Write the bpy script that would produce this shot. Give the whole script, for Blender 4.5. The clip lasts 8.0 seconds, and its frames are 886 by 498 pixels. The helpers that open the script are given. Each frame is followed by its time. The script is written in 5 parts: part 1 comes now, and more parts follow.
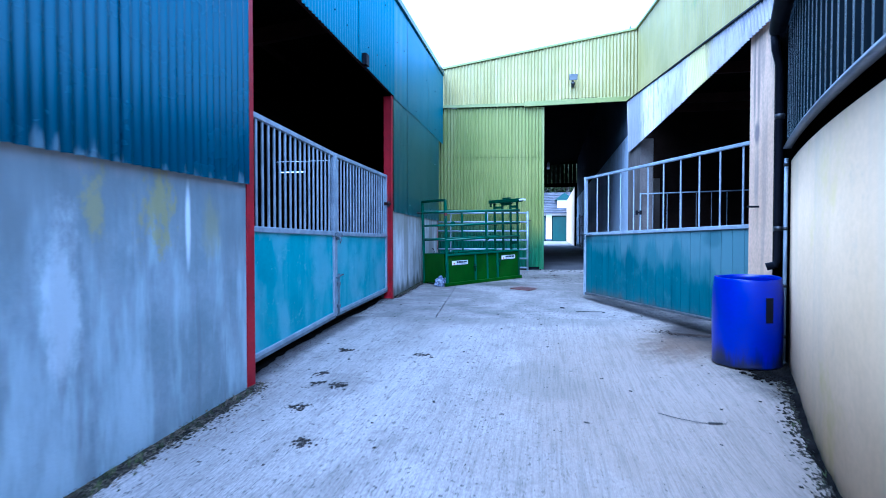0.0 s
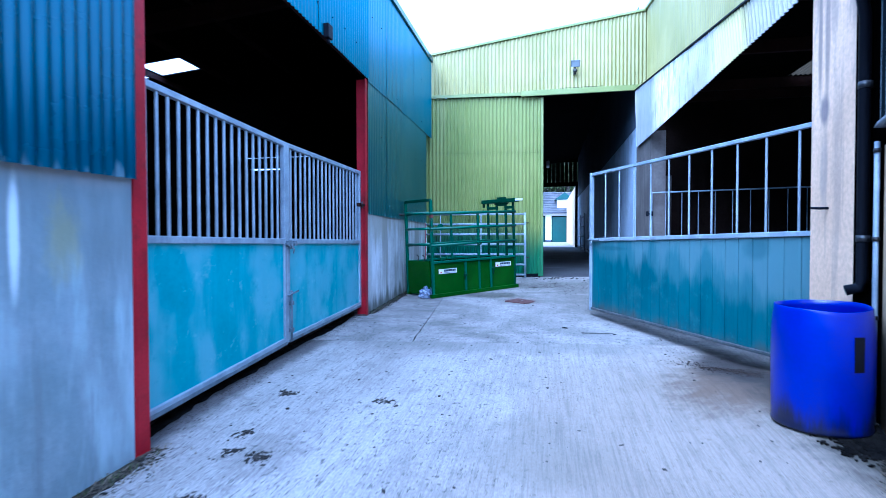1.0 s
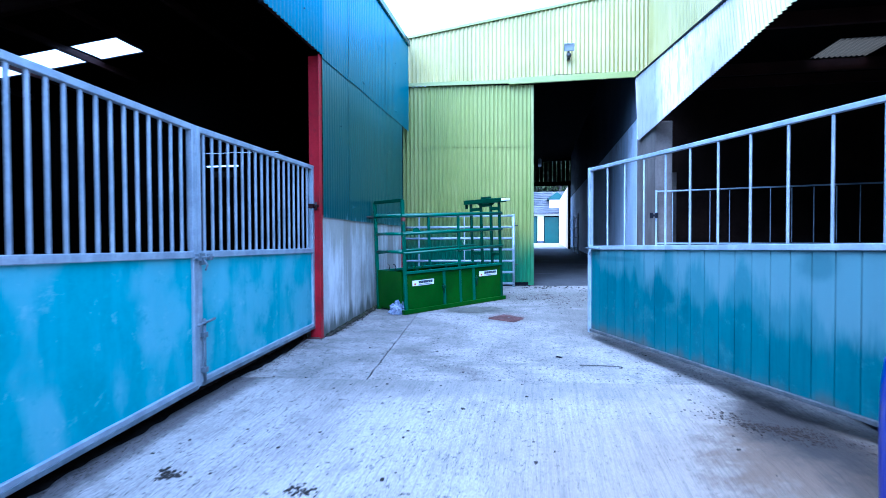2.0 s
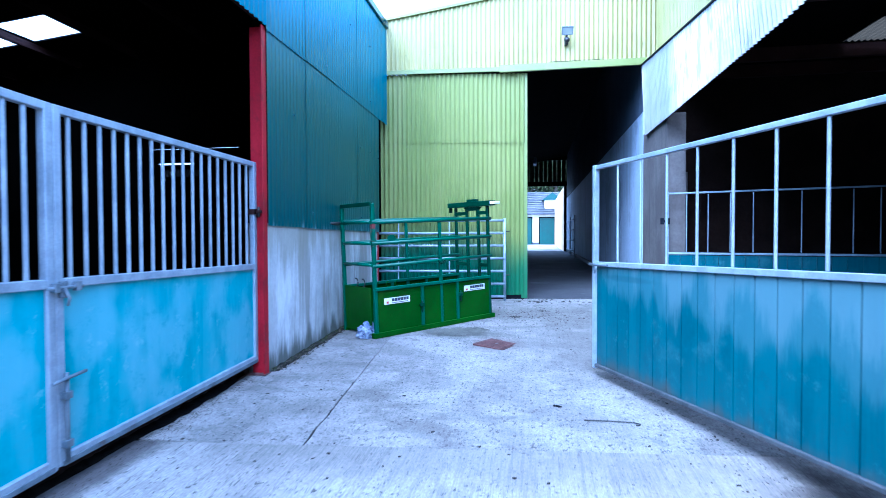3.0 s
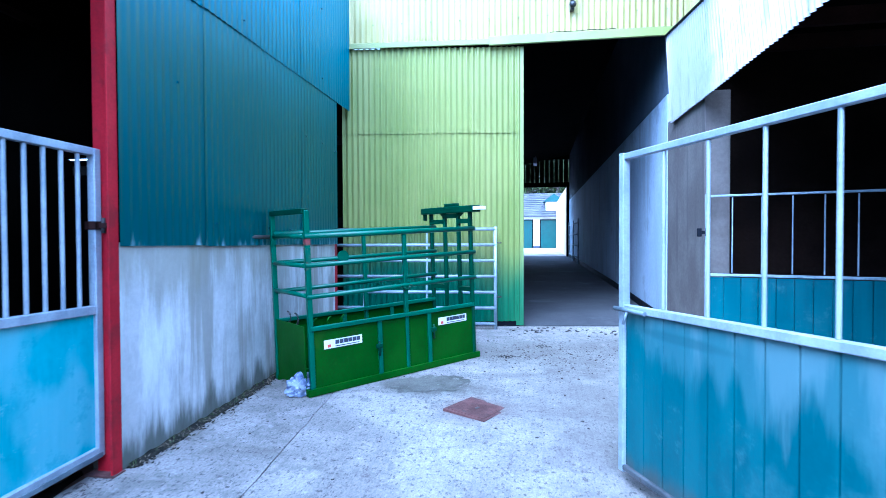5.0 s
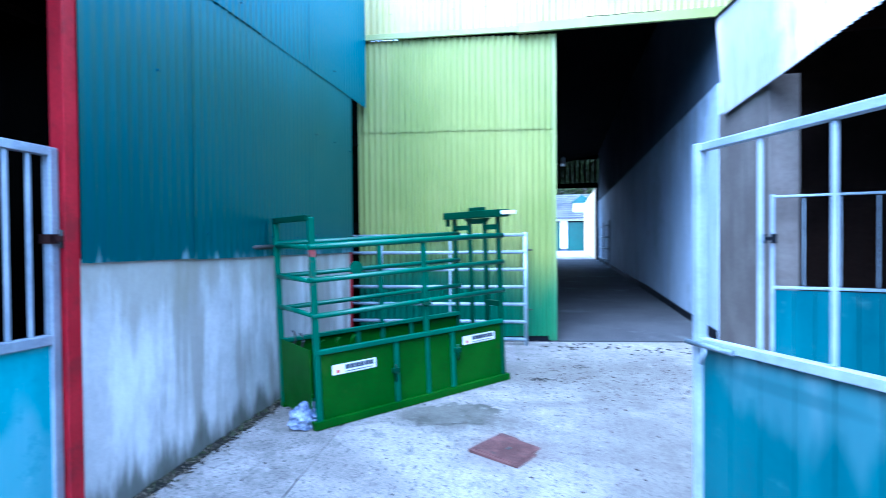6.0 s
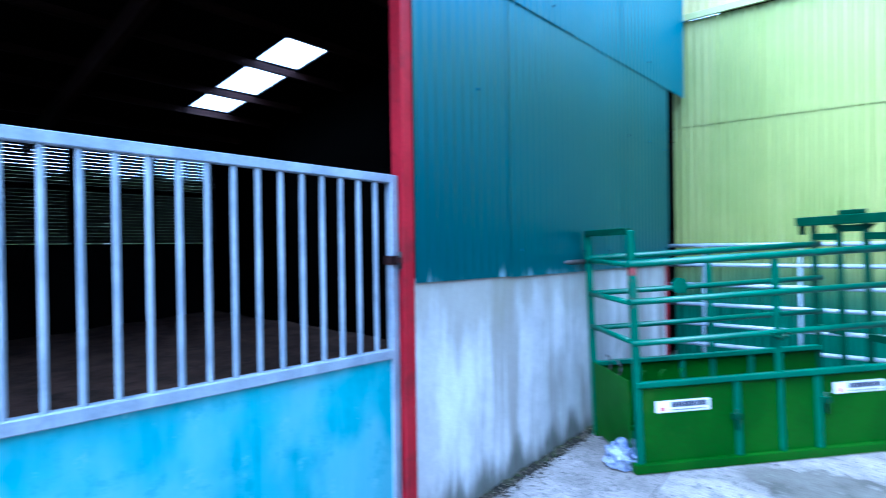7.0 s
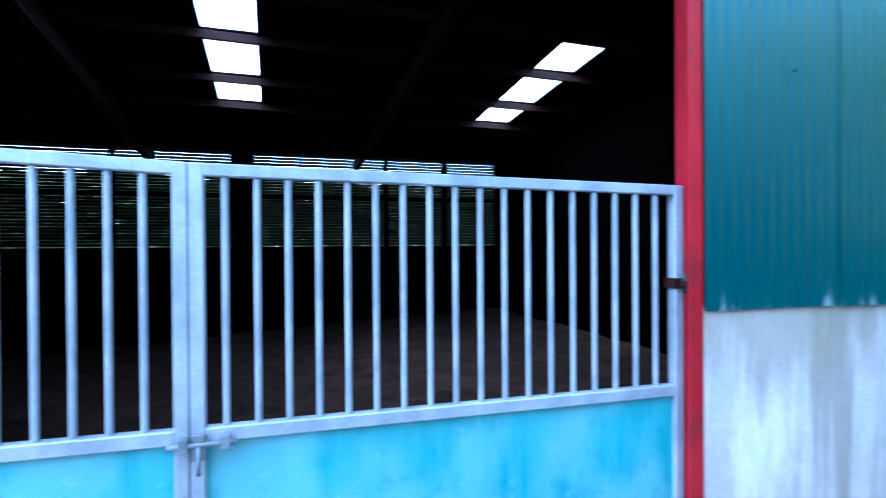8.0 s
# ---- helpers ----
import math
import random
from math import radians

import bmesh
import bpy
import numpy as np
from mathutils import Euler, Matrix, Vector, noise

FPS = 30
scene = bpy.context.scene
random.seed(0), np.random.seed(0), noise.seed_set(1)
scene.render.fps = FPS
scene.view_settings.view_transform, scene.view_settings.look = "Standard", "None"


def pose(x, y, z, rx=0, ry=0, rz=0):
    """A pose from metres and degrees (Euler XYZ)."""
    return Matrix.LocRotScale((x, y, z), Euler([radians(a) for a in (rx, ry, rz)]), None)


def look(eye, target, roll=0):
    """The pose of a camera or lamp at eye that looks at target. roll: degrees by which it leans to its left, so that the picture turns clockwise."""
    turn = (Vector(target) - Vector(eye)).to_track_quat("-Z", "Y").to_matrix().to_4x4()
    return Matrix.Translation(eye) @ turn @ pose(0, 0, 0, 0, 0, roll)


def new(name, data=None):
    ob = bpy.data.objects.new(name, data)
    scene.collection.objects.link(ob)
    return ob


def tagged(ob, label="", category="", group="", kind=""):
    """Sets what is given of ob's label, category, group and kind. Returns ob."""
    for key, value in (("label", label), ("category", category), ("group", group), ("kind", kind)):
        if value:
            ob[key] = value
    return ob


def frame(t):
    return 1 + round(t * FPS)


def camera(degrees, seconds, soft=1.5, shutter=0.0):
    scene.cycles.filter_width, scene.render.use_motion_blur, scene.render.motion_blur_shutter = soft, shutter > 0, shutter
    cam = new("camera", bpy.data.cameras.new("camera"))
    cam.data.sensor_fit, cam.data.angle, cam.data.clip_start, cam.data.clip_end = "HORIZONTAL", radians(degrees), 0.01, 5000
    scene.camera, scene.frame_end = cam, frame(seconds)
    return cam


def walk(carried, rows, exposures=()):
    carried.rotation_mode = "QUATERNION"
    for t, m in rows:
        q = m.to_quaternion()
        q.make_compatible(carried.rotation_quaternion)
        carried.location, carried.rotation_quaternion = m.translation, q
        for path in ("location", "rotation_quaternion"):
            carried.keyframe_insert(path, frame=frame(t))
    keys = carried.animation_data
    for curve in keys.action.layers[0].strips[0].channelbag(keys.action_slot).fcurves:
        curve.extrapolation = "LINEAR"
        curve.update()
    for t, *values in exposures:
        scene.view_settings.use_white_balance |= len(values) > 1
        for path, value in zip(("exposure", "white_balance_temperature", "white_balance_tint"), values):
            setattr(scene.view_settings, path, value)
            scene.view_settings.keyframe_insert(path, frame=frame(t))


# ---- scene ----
cam = camera(79.5, 8.0, soft=0.7, shutter=0.42)
PATH = [
    (0, (0.397, 0.33, 1.532), (0.019, 2.294, 1.488), 0.0),
    (0.5, (0.407, 0.921, 1.569), (0.025, 2.884, 1.524), -0.1),
    (1, (0.402, 1.512, 1.613), (0.025, 3.476, 1.569), -0.1),
    (1.5, (0.417, 2.117, 1.646), (0.054, 4.083, 1.602), -0.2),
    (3, (0.45, 3.829, 1.817), (0.117, 5.8, 1.772), -0.2),
    (3.5, (0.463, 4.332, 1.856), (0.134, 6.304, 1.809), -0.2),
    (4, (0.486, 4.787, 1.894), (0.133, 6.755, 1.85), -0.3),
    (4.5, (0.507, 5.195, 1.936), (0.16, 7.164, 1.893), -0.2),
    (5.8, (0.434, 6.054, 2.012), (0.103, 8.026, 1.978), -0.3),
    (6, (0.4, 6.155, 2.026), (-0.03, 8.108, 1.994), -0.5),
    (6.5, (0.233, 6.329, 2.079), (-0.656, 8.121, 2.059), -0.8),
    (7, (0.082, 6.421, 2.125), (-1.284, 7.881, 2.111), -0.8),
    (7.5, (0.023, 6.506, 2.183), (-1.688, 7.542, 2.17), -0.6),
    (8, (-0.024, 6.52, 2.228), (-1.928, 7.132, 2.217), -0.4),
]
EXPOSURES = [(0, 2.42, 3900, 10), (1.5, 2.68, 3880, 10), (4.5, 3.10, 3930, 9), (6.5, 3.34, 3930, 6), (8, 3.64, 4200, 6)]
walk(cam, [(t, look(eye, target, roll)) for t, eye, target, roll in PATH], EXPOSURES)

# ---- daylight: overcast sky ----
world = bpy.data.worlds.new("world")
scene.world = world
world.use_nodes = True
wn = world.node_tree.nodes
sky = wn.new("ShaderNodeTexSky")
sky.sky_type = "NISHITA"
sky.sun_disc = False
sky.sun_elevation, sky.sun_rotation = radians(54), radians(200)
sky.air_density, sky.dust_density, sky.ozone_density = 1.0, 3.0, 1.0
wn["Background"].inputs["Strength"].default_value = 0.15
cloud = wn.new("ShaderNodeHueSaturation")  # thin cloud takes most of the blue out of the sky
cloud.inputs["Saturation"].default_value = 0.45
world.node_tree.links.new(sky.outputs["Color"], cloud.inputs["Color"])
world.node_tree.links.new(cloud.outputs["Color"], wn["Background"].inputs["Color"])
sun = new("sun", bpy.data.lights.new("sun", "SUN"))
sun.data.energy, sun.data.angle, sun.data.color = 0.35, radians(60), (1.0, 0.95, 0.86)
sun.matrix_world = look((-8.3, -22.8, 34), (0, 0, 0))


# ---- materials ----
def mat(name, c1, c2, rough=0.6, metal=0.0, scale=1.5, fine=40.0, bump=0.15, streak=None, streak_amount=0.5,
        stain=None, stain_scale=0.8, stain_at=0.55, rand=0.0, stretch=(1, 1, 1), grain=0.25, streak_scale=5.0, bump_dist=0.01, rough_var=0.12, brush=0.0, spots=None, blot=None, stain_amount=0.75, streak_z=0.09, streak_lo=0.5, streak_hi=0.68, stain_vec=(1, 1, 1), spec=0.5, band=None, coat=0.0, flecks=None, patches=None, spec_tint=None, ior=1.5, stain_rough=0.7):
    """Two-scale noise colours, vertical streaks, patchy stains, bump and uneven gloss, in world metres."""
    m = bpy.data.materials.new(name)
    m.use_nodes = True
    nt = m.node_tree
    n, link = nt.nodes, nt.links.new
    bsdf = n["Principled BSDF"]
    geo = n.new("ShaderNodeNewGeometry")

    def noise_of(sc, detail=4.0, vec=(1, 1, 1), rough_=0.6):
        mp = n.new("ShaderNodeMapping")
        mp.inputs["Scale"].default_value = vec
        link(geo.outputs["Position"], mp.inputs["Vector"])
        t = n.new("ShaderNodeTexNoise")
        t.inputs["Scale"].default_value, t.inputs["Detail"].default_value, t.inputs["Roughness"].default_value = sc, detail, rough_
        link(mp.outputs["Vector"], t.inputs["Vector"])
        return t.outputs["Fac"]

    def ramp(fac, lo, hi):
        r = n.new("ShaderNodeMapRange")
        r.interpolation_type = "SMOOTHSTEP"
        r.inputs["From Min"].default_value, r.inputs["From Max"].default_value = lo, hi
        link(fac, r.inputs["Value"])
        return r.outputs["Result"]

    def mix(fac, a, b, kind="MIX"):
        x = n.new("ShaderNodeMix")
        x.data_type, x.blend_type = "RGBA", kind
        if isinstance(fac, float):
            x.inputs["Factor"].default_value = fac
        else:
            link(fac, x.inputs["Factor"])
        for key, v in (("A", a), ("B", b)):
            sock = [q for q in x.inputs if q.name == key and q.type == "RGBA"][0]
            if isinstance(v, tuple):
                sock.default_value = (*v, 1)
            else:
                link(v, sock)
        return [q for q in x.outputs if q.type == "RGBA"][0]

    def times(fac, k):
        x = n.new("ShaderNodeMath")
        x.operation = "MULTIPLY"
        link(fac, x.inputs[0])
        x.inputs[1].default_value = k
        return x.outputs[0]

    col = mix(ramp(noise_of(scale, 5, stretch), 0.35, 0.65), c1, c2)
    f = noise_of(fine, 3, stretch)
    if grain:
        g = ramp(f, 0.3, 0.7)
        col = mix(grain, col, mix(g, (0.35, 0.35, 0.35), (1.0, 1.0, 1.0)), "MULTIPLY")
    if streak:
        s_ = ramp(noise_of(streak_scale, 4, (1, 1, streak_z)), streak_lo, streak_hi)
        col = mix(times(s_, streak_amount), col, streak)
    if stain:
        st = ramp(noise_of(stain_scale, 6, stain_vec, stain_rough), stain_at, stain_at + 0.12)
        col = mix(times(st, stain_amount), col, stain)
    if spots:
        sp = ramp(noise_of(spots[1], 2, (1, 1, 1), 0.5), spots[2], spots[2] + 0.05)
        col = mix(times(sp, 0.8), col, spots[0])
    for tint, size_, at, amount in blot or ():
        bl = ramp(noise_of(size_, 5, (1, 1, 1), 0.75), at, at + 0.14)
        col = mix(times(bl, amount), col, tint)
    if flecks:
        fl = ramp(noise_of(1.0, 2, flecks[1], 0.5), flecks[2], flecks[2] + 0.06)
        col = mix(times(fl, flecks[3]), col, flecks[0])
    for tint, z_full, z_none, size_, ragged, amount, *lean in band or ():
        # growth, splashes, painted shade and sheen that spread from an edge, with a ragged outline
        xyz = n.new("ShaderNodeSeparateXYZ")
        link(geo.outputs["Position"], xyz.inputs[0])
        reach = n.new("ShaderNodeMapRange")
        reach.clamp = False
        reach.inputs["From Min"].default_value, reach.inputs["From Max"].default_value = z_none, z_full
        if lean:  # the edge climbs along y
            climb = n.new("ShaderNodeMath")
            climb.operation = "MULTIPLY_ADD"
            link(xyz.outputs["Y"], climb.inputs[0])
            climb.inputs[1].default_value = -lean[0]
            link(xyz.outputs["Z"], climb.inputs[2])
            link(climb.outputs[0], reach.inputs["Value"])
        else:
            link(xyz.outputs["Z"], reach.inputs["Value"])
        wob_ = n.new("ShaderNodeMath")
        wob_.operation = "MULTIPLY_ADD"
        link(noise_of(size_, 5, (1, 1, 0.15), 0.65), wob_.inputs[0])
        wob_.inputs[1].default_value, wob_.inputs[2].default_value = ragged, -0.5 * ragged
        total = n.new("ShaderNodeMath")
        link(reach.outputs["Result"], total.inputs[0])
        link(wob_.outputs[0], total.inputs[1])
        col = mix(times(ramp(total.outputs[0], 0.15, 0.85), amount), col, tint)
    for tint, centre, reach_, stretch_, size_, ragged, amount in patches or ():
        # stains and painted shade round one spot, with a ragged outline
        off = n.new("ShaderNodeVectorMath")
        off.operation = "SUBTRACT"
        link(geo.outputs["Position"], off.inputs[0])
        off.inputs[1].default_value = centre
        sq = n.new("ShaderNodeVectorMath")
        sq.operation = "MULTIPLY"
        link(off.outputs["Vector"], sq.inputs[0])
        sq.inputs[1].default_value = stretch_
        dist = n.new("ShaderNodeVectorMath")
        dist.operation = "LENGTH"
        link(sq.outputs["Vector"], dist.inputs[0])
        wob_ = n.new("ShaderNodeMath")
        wob_.operation = "MULTIPLY_ADD"
        link(noise_of(size_, 6, (1, 1, 0.5), 0.7), wob_.inputs[0])
        wob_.inputs[1].default_value, wob_.inputs[2].default_value = ragged, -0.5 * ragged
        total = n.new("ShaderNodeMath")
        link(dist.outputs["Value"], total.inputs[0])
        link(wob_.outputs[0], total.inputs[1])
        near = ramp(total.outputs[0], reach_, 0.35 * reach_)
        col = mix(times(near, amount), col, tint)
    comb = None
    if brush:
        comb = noise_of(1.0, 3, (60, 2.5, 1), 0.65)
        col = mix(0.45 if brush > 0.2 else 0.2, col, mix(ramp(comb, 0.32, 0.6), (0.5, 0.5, 0.5), (1.0, 1.0, 1.0)), "MULTIPLY")
    if rand:
        oi = n.new("ShaderNodeObjectInfo")
        r = n.new("ShaderNodeMapRange")
        r.inputs["To Min"].default_value, r.inputs["To Max"].default_value = 1 - rand, 1.0
        link(oi.outputs["Random"], r.inputs["Value"])
        hv = n.new("ShaderNodeHueSaturation")
        link(r.outputs["Result"], hv.inputs["Value"])
        link(col, hv.inputs["Color"])
        col = hv.outputs["Color"]
    link(col, bsdf.inputs["Base Color"])
    rr = n.new("ShaderNodeMapRange")
    rr.inputs["To Min"].default_value, rr.inputs["To Max"].default_value = max(0.03, rough - rough_var), min(1.0, rough + rough_var)
    link(noise_of(scale * 3, 4), rr.inputs["Value"])
    link(rr.outputs["Result"], bsdf.inputs["Roughness"])
    bsdf.inputs["Metallic"].default_value = metal
    bsdf.inputs["Specular IOR Level"].default_value = spec
    bsdf.inputs["IOR"].default_value = ior
    if spec_tint:
        bsdf.inputs["Specular Tint"].default_value = (*spec_tint, 1)
    bsdf.inputs["Coat Weight"].default_value, bsdf.inputs["Coat Roughness"].default_value = coat, 0.2
    if bump:
        b = n.new("ShaderNodeBump")
        b.inputs["Strength"].default_value, b.inputs["Distance"].default_value = bump, bump_dist
        link(f, b.inputs["Height"])
        last = b
        if comb:
            b2 = n.new("ShaderNodeBump")
            b2.inputs["Strength"].default_value, b2.inputs["Distance"].default_value = brush, 0.012
            link(comb, b2.inputs["Height"])
            link(b.outputs["Normal"], b2.inputs["Normal"])
            last = b2
        link(last.outputs["Normal"], bsdf.inputs["Normal"])
    return m


M_SLAB = mat("brushed_concrete", (0.30, 0.27, 0.244), (0.405, 0.367, 0.335), 0.85, scale=1.1, fine=75, bump=0.5, stretch=(1, 0.6, 1), brush=0.4,
             stain=(0.15, 0.135, 0.115), stain_scale=1.4, stain_at=0.57, stain_amount=0.45, grain=0.5, spots=((0.035, 0.032, 0.028), 30.0, 0.66), stain_vec=(1, 0.7, 1), flecks=((0.06, 0.055, 0.05), (62, 15, 1), 0.625, 0.6),
             blot=(((0.13, 0.12, 0.11), 5.0, 0.54, 0.4), ((0.045, 0.042, 0.038), 30.0, 0.57, 0.7)),
             # Tan patch: brown dirt, deepened to paint the yard's dimmer right side.
             patches=(((0.20, 0.16, 0.12), (1.5, 4.4, 0.35), 2.0, (1, 0.5, 0), 2.2, 1.2, 0.75), ((0.085, 0.052, 0.027), (1.85, 5.75, 0.45), 0.75, (1, 0.75, 0), 7.0, 0.9, 0.85), ((0.10, 0.09, 0.08), (-1.2, 4.3, 0.4), 0.34, (1, 0.8, 0), 9.0, 0.8, 0.4),
                      # x -2.06: shade painted under shed gate; (1.95, 6.25): dirt plus open gate's shade.
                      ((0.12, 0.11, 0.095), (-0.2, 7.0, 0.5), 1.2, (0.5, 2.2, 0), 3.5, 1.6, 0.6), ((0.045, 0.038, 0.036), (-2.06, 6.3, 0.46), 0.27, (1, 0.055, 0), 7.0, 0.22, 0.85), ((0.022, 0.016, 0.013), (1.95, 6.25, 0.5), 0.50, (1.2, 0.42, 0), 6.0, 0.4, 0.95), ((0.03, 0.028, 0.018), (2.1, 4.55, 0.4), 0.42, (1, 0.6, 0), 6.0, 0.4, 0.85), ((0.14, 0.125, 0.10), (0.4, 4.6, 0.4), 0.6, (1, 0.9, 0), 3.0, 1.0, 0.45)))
M_SLAB_WORN = mat("worn_mottled_concrete", (0.20, 0.18, 0.162), (0.31, 0.282, 0.258), 0.88, scale=2.2, fine=75, bump=0.7, brush=0.12,
                  stain=(0.085, 0.076, 0.062), stain_scale=1.3, stain_at=0.54, stain_amount=0.5, grain=0.55, spots=((0.03, 0.028, 0.025), 26.0, 0.655), stain_vec=(0.6, 1.2, 1), flecks=((0.045, 0.042, 0.038), (48, 30, 1), 0.61, 0.7),
                  blot=(((0.10, 0.092, 0.08), 6.0, 0.52, 0.6), ((0.045, 0.042, 0.036), 34.0, 0.54, 0.7), ((0.42, 0.41, 0.39), 9.0, 0.58, 0.45)),
                  patches=(((0.075, 0.068, 0.052), (0.75, 11.5, 0.7), 1.2, (0.8, 1.1, 0), 3.0, 1.5, 0.6), ((0.09, 0.08, 0.065), (1.25, 9.6, 0.6), 1.1, (1, 0.6, 0), 3.0, 1.4, 0.55), ((0.06, 0.055, 0.04), (-0.44, 10.15, 0.6), 0.55, (0.8, 1.3, 0), 5.0, 0.8, 0.7), ((0.09, 0.07, 0.055), (0.06, 9.66, 0.6), 0.42, (1, 1, 0), 7.0, 0.5, 0.6)))
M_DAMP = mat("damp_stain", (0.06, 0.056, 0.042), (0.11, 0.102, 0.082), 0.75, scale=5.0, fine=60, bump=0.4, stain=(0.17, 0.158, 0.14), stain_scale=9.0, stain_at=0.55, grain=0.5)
# Base far darker than the yard's: the dimness under the roofs is put in.
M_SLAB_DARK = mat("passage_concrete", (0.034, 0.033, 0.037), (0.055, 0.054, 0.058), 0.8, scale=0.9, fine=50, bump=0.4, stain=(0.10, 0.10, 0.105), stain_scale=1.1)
M_GROUND = mat("bare_earth", (0.14, 0.12, 0.09), (0.22, 0.20, 0.16), 0.95, scale=0.4, fine=12, bump=0.5)
M_WALL = mat("streaked_concrete", (0.20, 0.255, 0.285), (0.27, 0.325, 0.36), 0.8, scale=2.0, fine=28, bump=0.2, streak=(0.43, 0.53, 0.59), streak_amount=0.75, grain=0.12, streak_scale=3.2, streak_z=0.25, streak_lo=0.44, streak_hi=0.66,
             stain=(0.15, 0.17, 0.185), stain_scale=4.2, stain_at=0.54, stain_amount=0.5, stain_vec=(1, 1, 0.09), band=(((0.155, 0.185, 0.20), 1.95, 1.1, 3.4, 2.4, 0.75), ((0.36, 0.37, 0.40), 2.02, 1.82, 3.5, 1.2, 0.6)),
             patches=(((0.34, 0.32, 0.07), (-1.945, 2.76, 1.72), 0.17, (1, 1.6, 0.7), 11.0, 0.7, 0.5), ((0.32, 0.30, 0.06), (-1.945, 3.22, 1.70), 0.20, (1, 1.3, 0.7), 11.0, 0.8, 0.6), ((0.30, 0.30, 0.10), (-1.945, 3.75, 1.6), 0.2, (1, 1.4, 0.7), 7.0, 0.35, 0.4),
                      ((0.72, 0.79, 0.83), (-1.945, 3.50, 1.62), 0.10, (1, 2.6, 0.28), 6.0, 0.06, 0.85), ((0.66, 0.74, 0.79), (-1.945, 2.55, 1.20), 0.22, (1, 1.5, 0.4), 7.0, 0.4, 0.5)))
M_WALL_PALE = mat("pale_streaked_concrete", (0.40, 0.40, 0.395), (0.55, 0.55, 0.545), 0.8, scale=1.2, fine=28, bump=0.2, grain=0.15, streak=(0.21, 0.20, 0.165), streak_amount=0.7, streak_scale=3.6, streak_z=0.1, streak_lo=0.50, streak_hi=0.62,
                  stain=(0.70, 0.71, 0.72), stain_scale=1.5, stain_at=0.50, stain_amount=0.65, stain_vec=(1, 1, 0.25), band=(((0.22, 0.21, 0.15), 2.05, 1.3, 5.0, 2.6, 0.6), ((0.05, 0.055, 0.035), 0.58, 0.92, 6.0, 2.4, 0.85)))
M_PIER = mat("stained_pier_concrete", (0.70, 0.475, 0.29), (0.80, 0.56, 0.355), 0.85, scale=1.4, fine=30, bump=0.2, streak=(0.26, 0.20, 0.16), streak_amount=0.45, streak_scale=6.5, streak_z=0.06, streak_lo=0.52, streak_hi=0.66, band=(((0.22, 0.18, 0.15), 3.9, 2.6, 9.0, 4.0, 0.5),),
             patches=(((0.13, 0.11, 0.125), (2.228, 5.495, 2.45), 0.13, (0, 1.6, 0.9), 9.0, 0.08, 0.75), ((0.15, 0.12, 0.115), (2.228, 5.56, 2.95), 0.09, (0, 2.4, 0.16), 7.0, 0.03, 0.7), ((0.15, 0.12, 0.115), (2.228, 5.465, 2.95), 0.09, (0, 2.2, 0.16), 7.0, 0.03, 0.65),
                      ((0.30, 0.24, 0.20), (2.228, 5.50, 2.05), 0.10, (0, 1.5, 0.3), 7.0, 0.05, 0.5)))
# Pier concrete with grime, darkened to paint the shade under the fascia.
M_PIER_SHADED = mat("shaded_beige_concrete", (0.105, 0.088, 0.078), (0.155, 0.135, 0.12), 0.85, scale=1.4, fine=30, bump=0.2, streak=(0.07, 0.06, 0.055), streak_amount=0.6, streak_scale=5.0, spec=0.3)
# Pale grey that paints the sky's reflection on the rib sides.
M_RIB_SHEEN = mat("rib_sky_sheen", (0.24, 0.29, 0.31), (0.36, 0.42, 0.44), 0.45, 0.0, scale=3, fine=60, bump=0.05, stain=(0.08, 0.10, 0.11), stain_scale=4)
M_LITTER = mat("brown_litter", (0.016, 0.011, 0.009), (0.045, 0.032, 0.024), 0.95, 0.0, scale=30, fine=90, bump=0.5, spec=0.2)
M_CREAM = mat("cream_render", (0.64, 0.45, 0.235), (0.74, 0.535, 0.30), 0.75, scale=0.8, fine=25, bump=0.12, stain=(0.60, 0.45, 0.15), stain_scale=0.9, stain_at=0.56, grain=0.12, blot=(((0.36, 0.30, 0.20), 2.2, 0.6, 0.35),), streak=(0.48, 0.39, 0.25), streak_amount=0.35, streak_scale=3.0,
              band=(((0.12, 0.11, 0.05), 0.12, 0.55, 3.0, 2.2, 0.7),))
M_WHITEWALL = mat("whitewashed_concrete", (0.42, 0.49, 0.60), (0.53, 0.60, 0.70), 0.7, scale=1.0, fine=22, bump=0.15, stain=(0.23, 0.27, 0.33), stain_scale=0.5, stain_at=0.54, grain=0.2, streak=(0.26, 0.27, 0.28), streak_amount=0.4, spec=0.3)
M_TEAL = mat("teal_coated_sheet", (0.0008, 0.034, 0.066), (0.0015, 0.046, 0.084), 0.26, 0.0, scale=0.7, fine=90, bump=0.05, rand=0.15, grain=0.1, spec=0.7, spec_tint=(0.50, 0.82, 1.0),
             streak=(0.002, 0.055, 0.095), streak_amount=0.3, band=(((0.36, 0.46, 0.52), 1.86, 2.00, 7.0, 5.0, 0.30),))
# Paler blue towards the eaves paints the sky's reflection into the sheet.
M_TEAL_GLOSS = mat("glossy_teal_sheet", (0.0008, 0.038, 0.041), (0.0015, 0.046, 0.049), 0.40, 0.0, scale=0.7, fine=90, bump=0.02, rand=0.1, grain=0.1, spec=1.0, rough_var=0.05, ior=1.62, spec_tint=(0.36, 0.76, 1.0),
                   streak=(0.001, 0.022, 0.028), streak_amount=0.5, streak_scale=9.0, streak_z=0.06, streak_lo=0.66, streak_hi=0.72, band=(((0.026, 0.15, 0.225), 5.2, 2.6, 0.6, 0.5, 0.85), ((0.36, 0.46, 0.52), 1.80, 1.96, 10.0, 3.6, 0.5)))
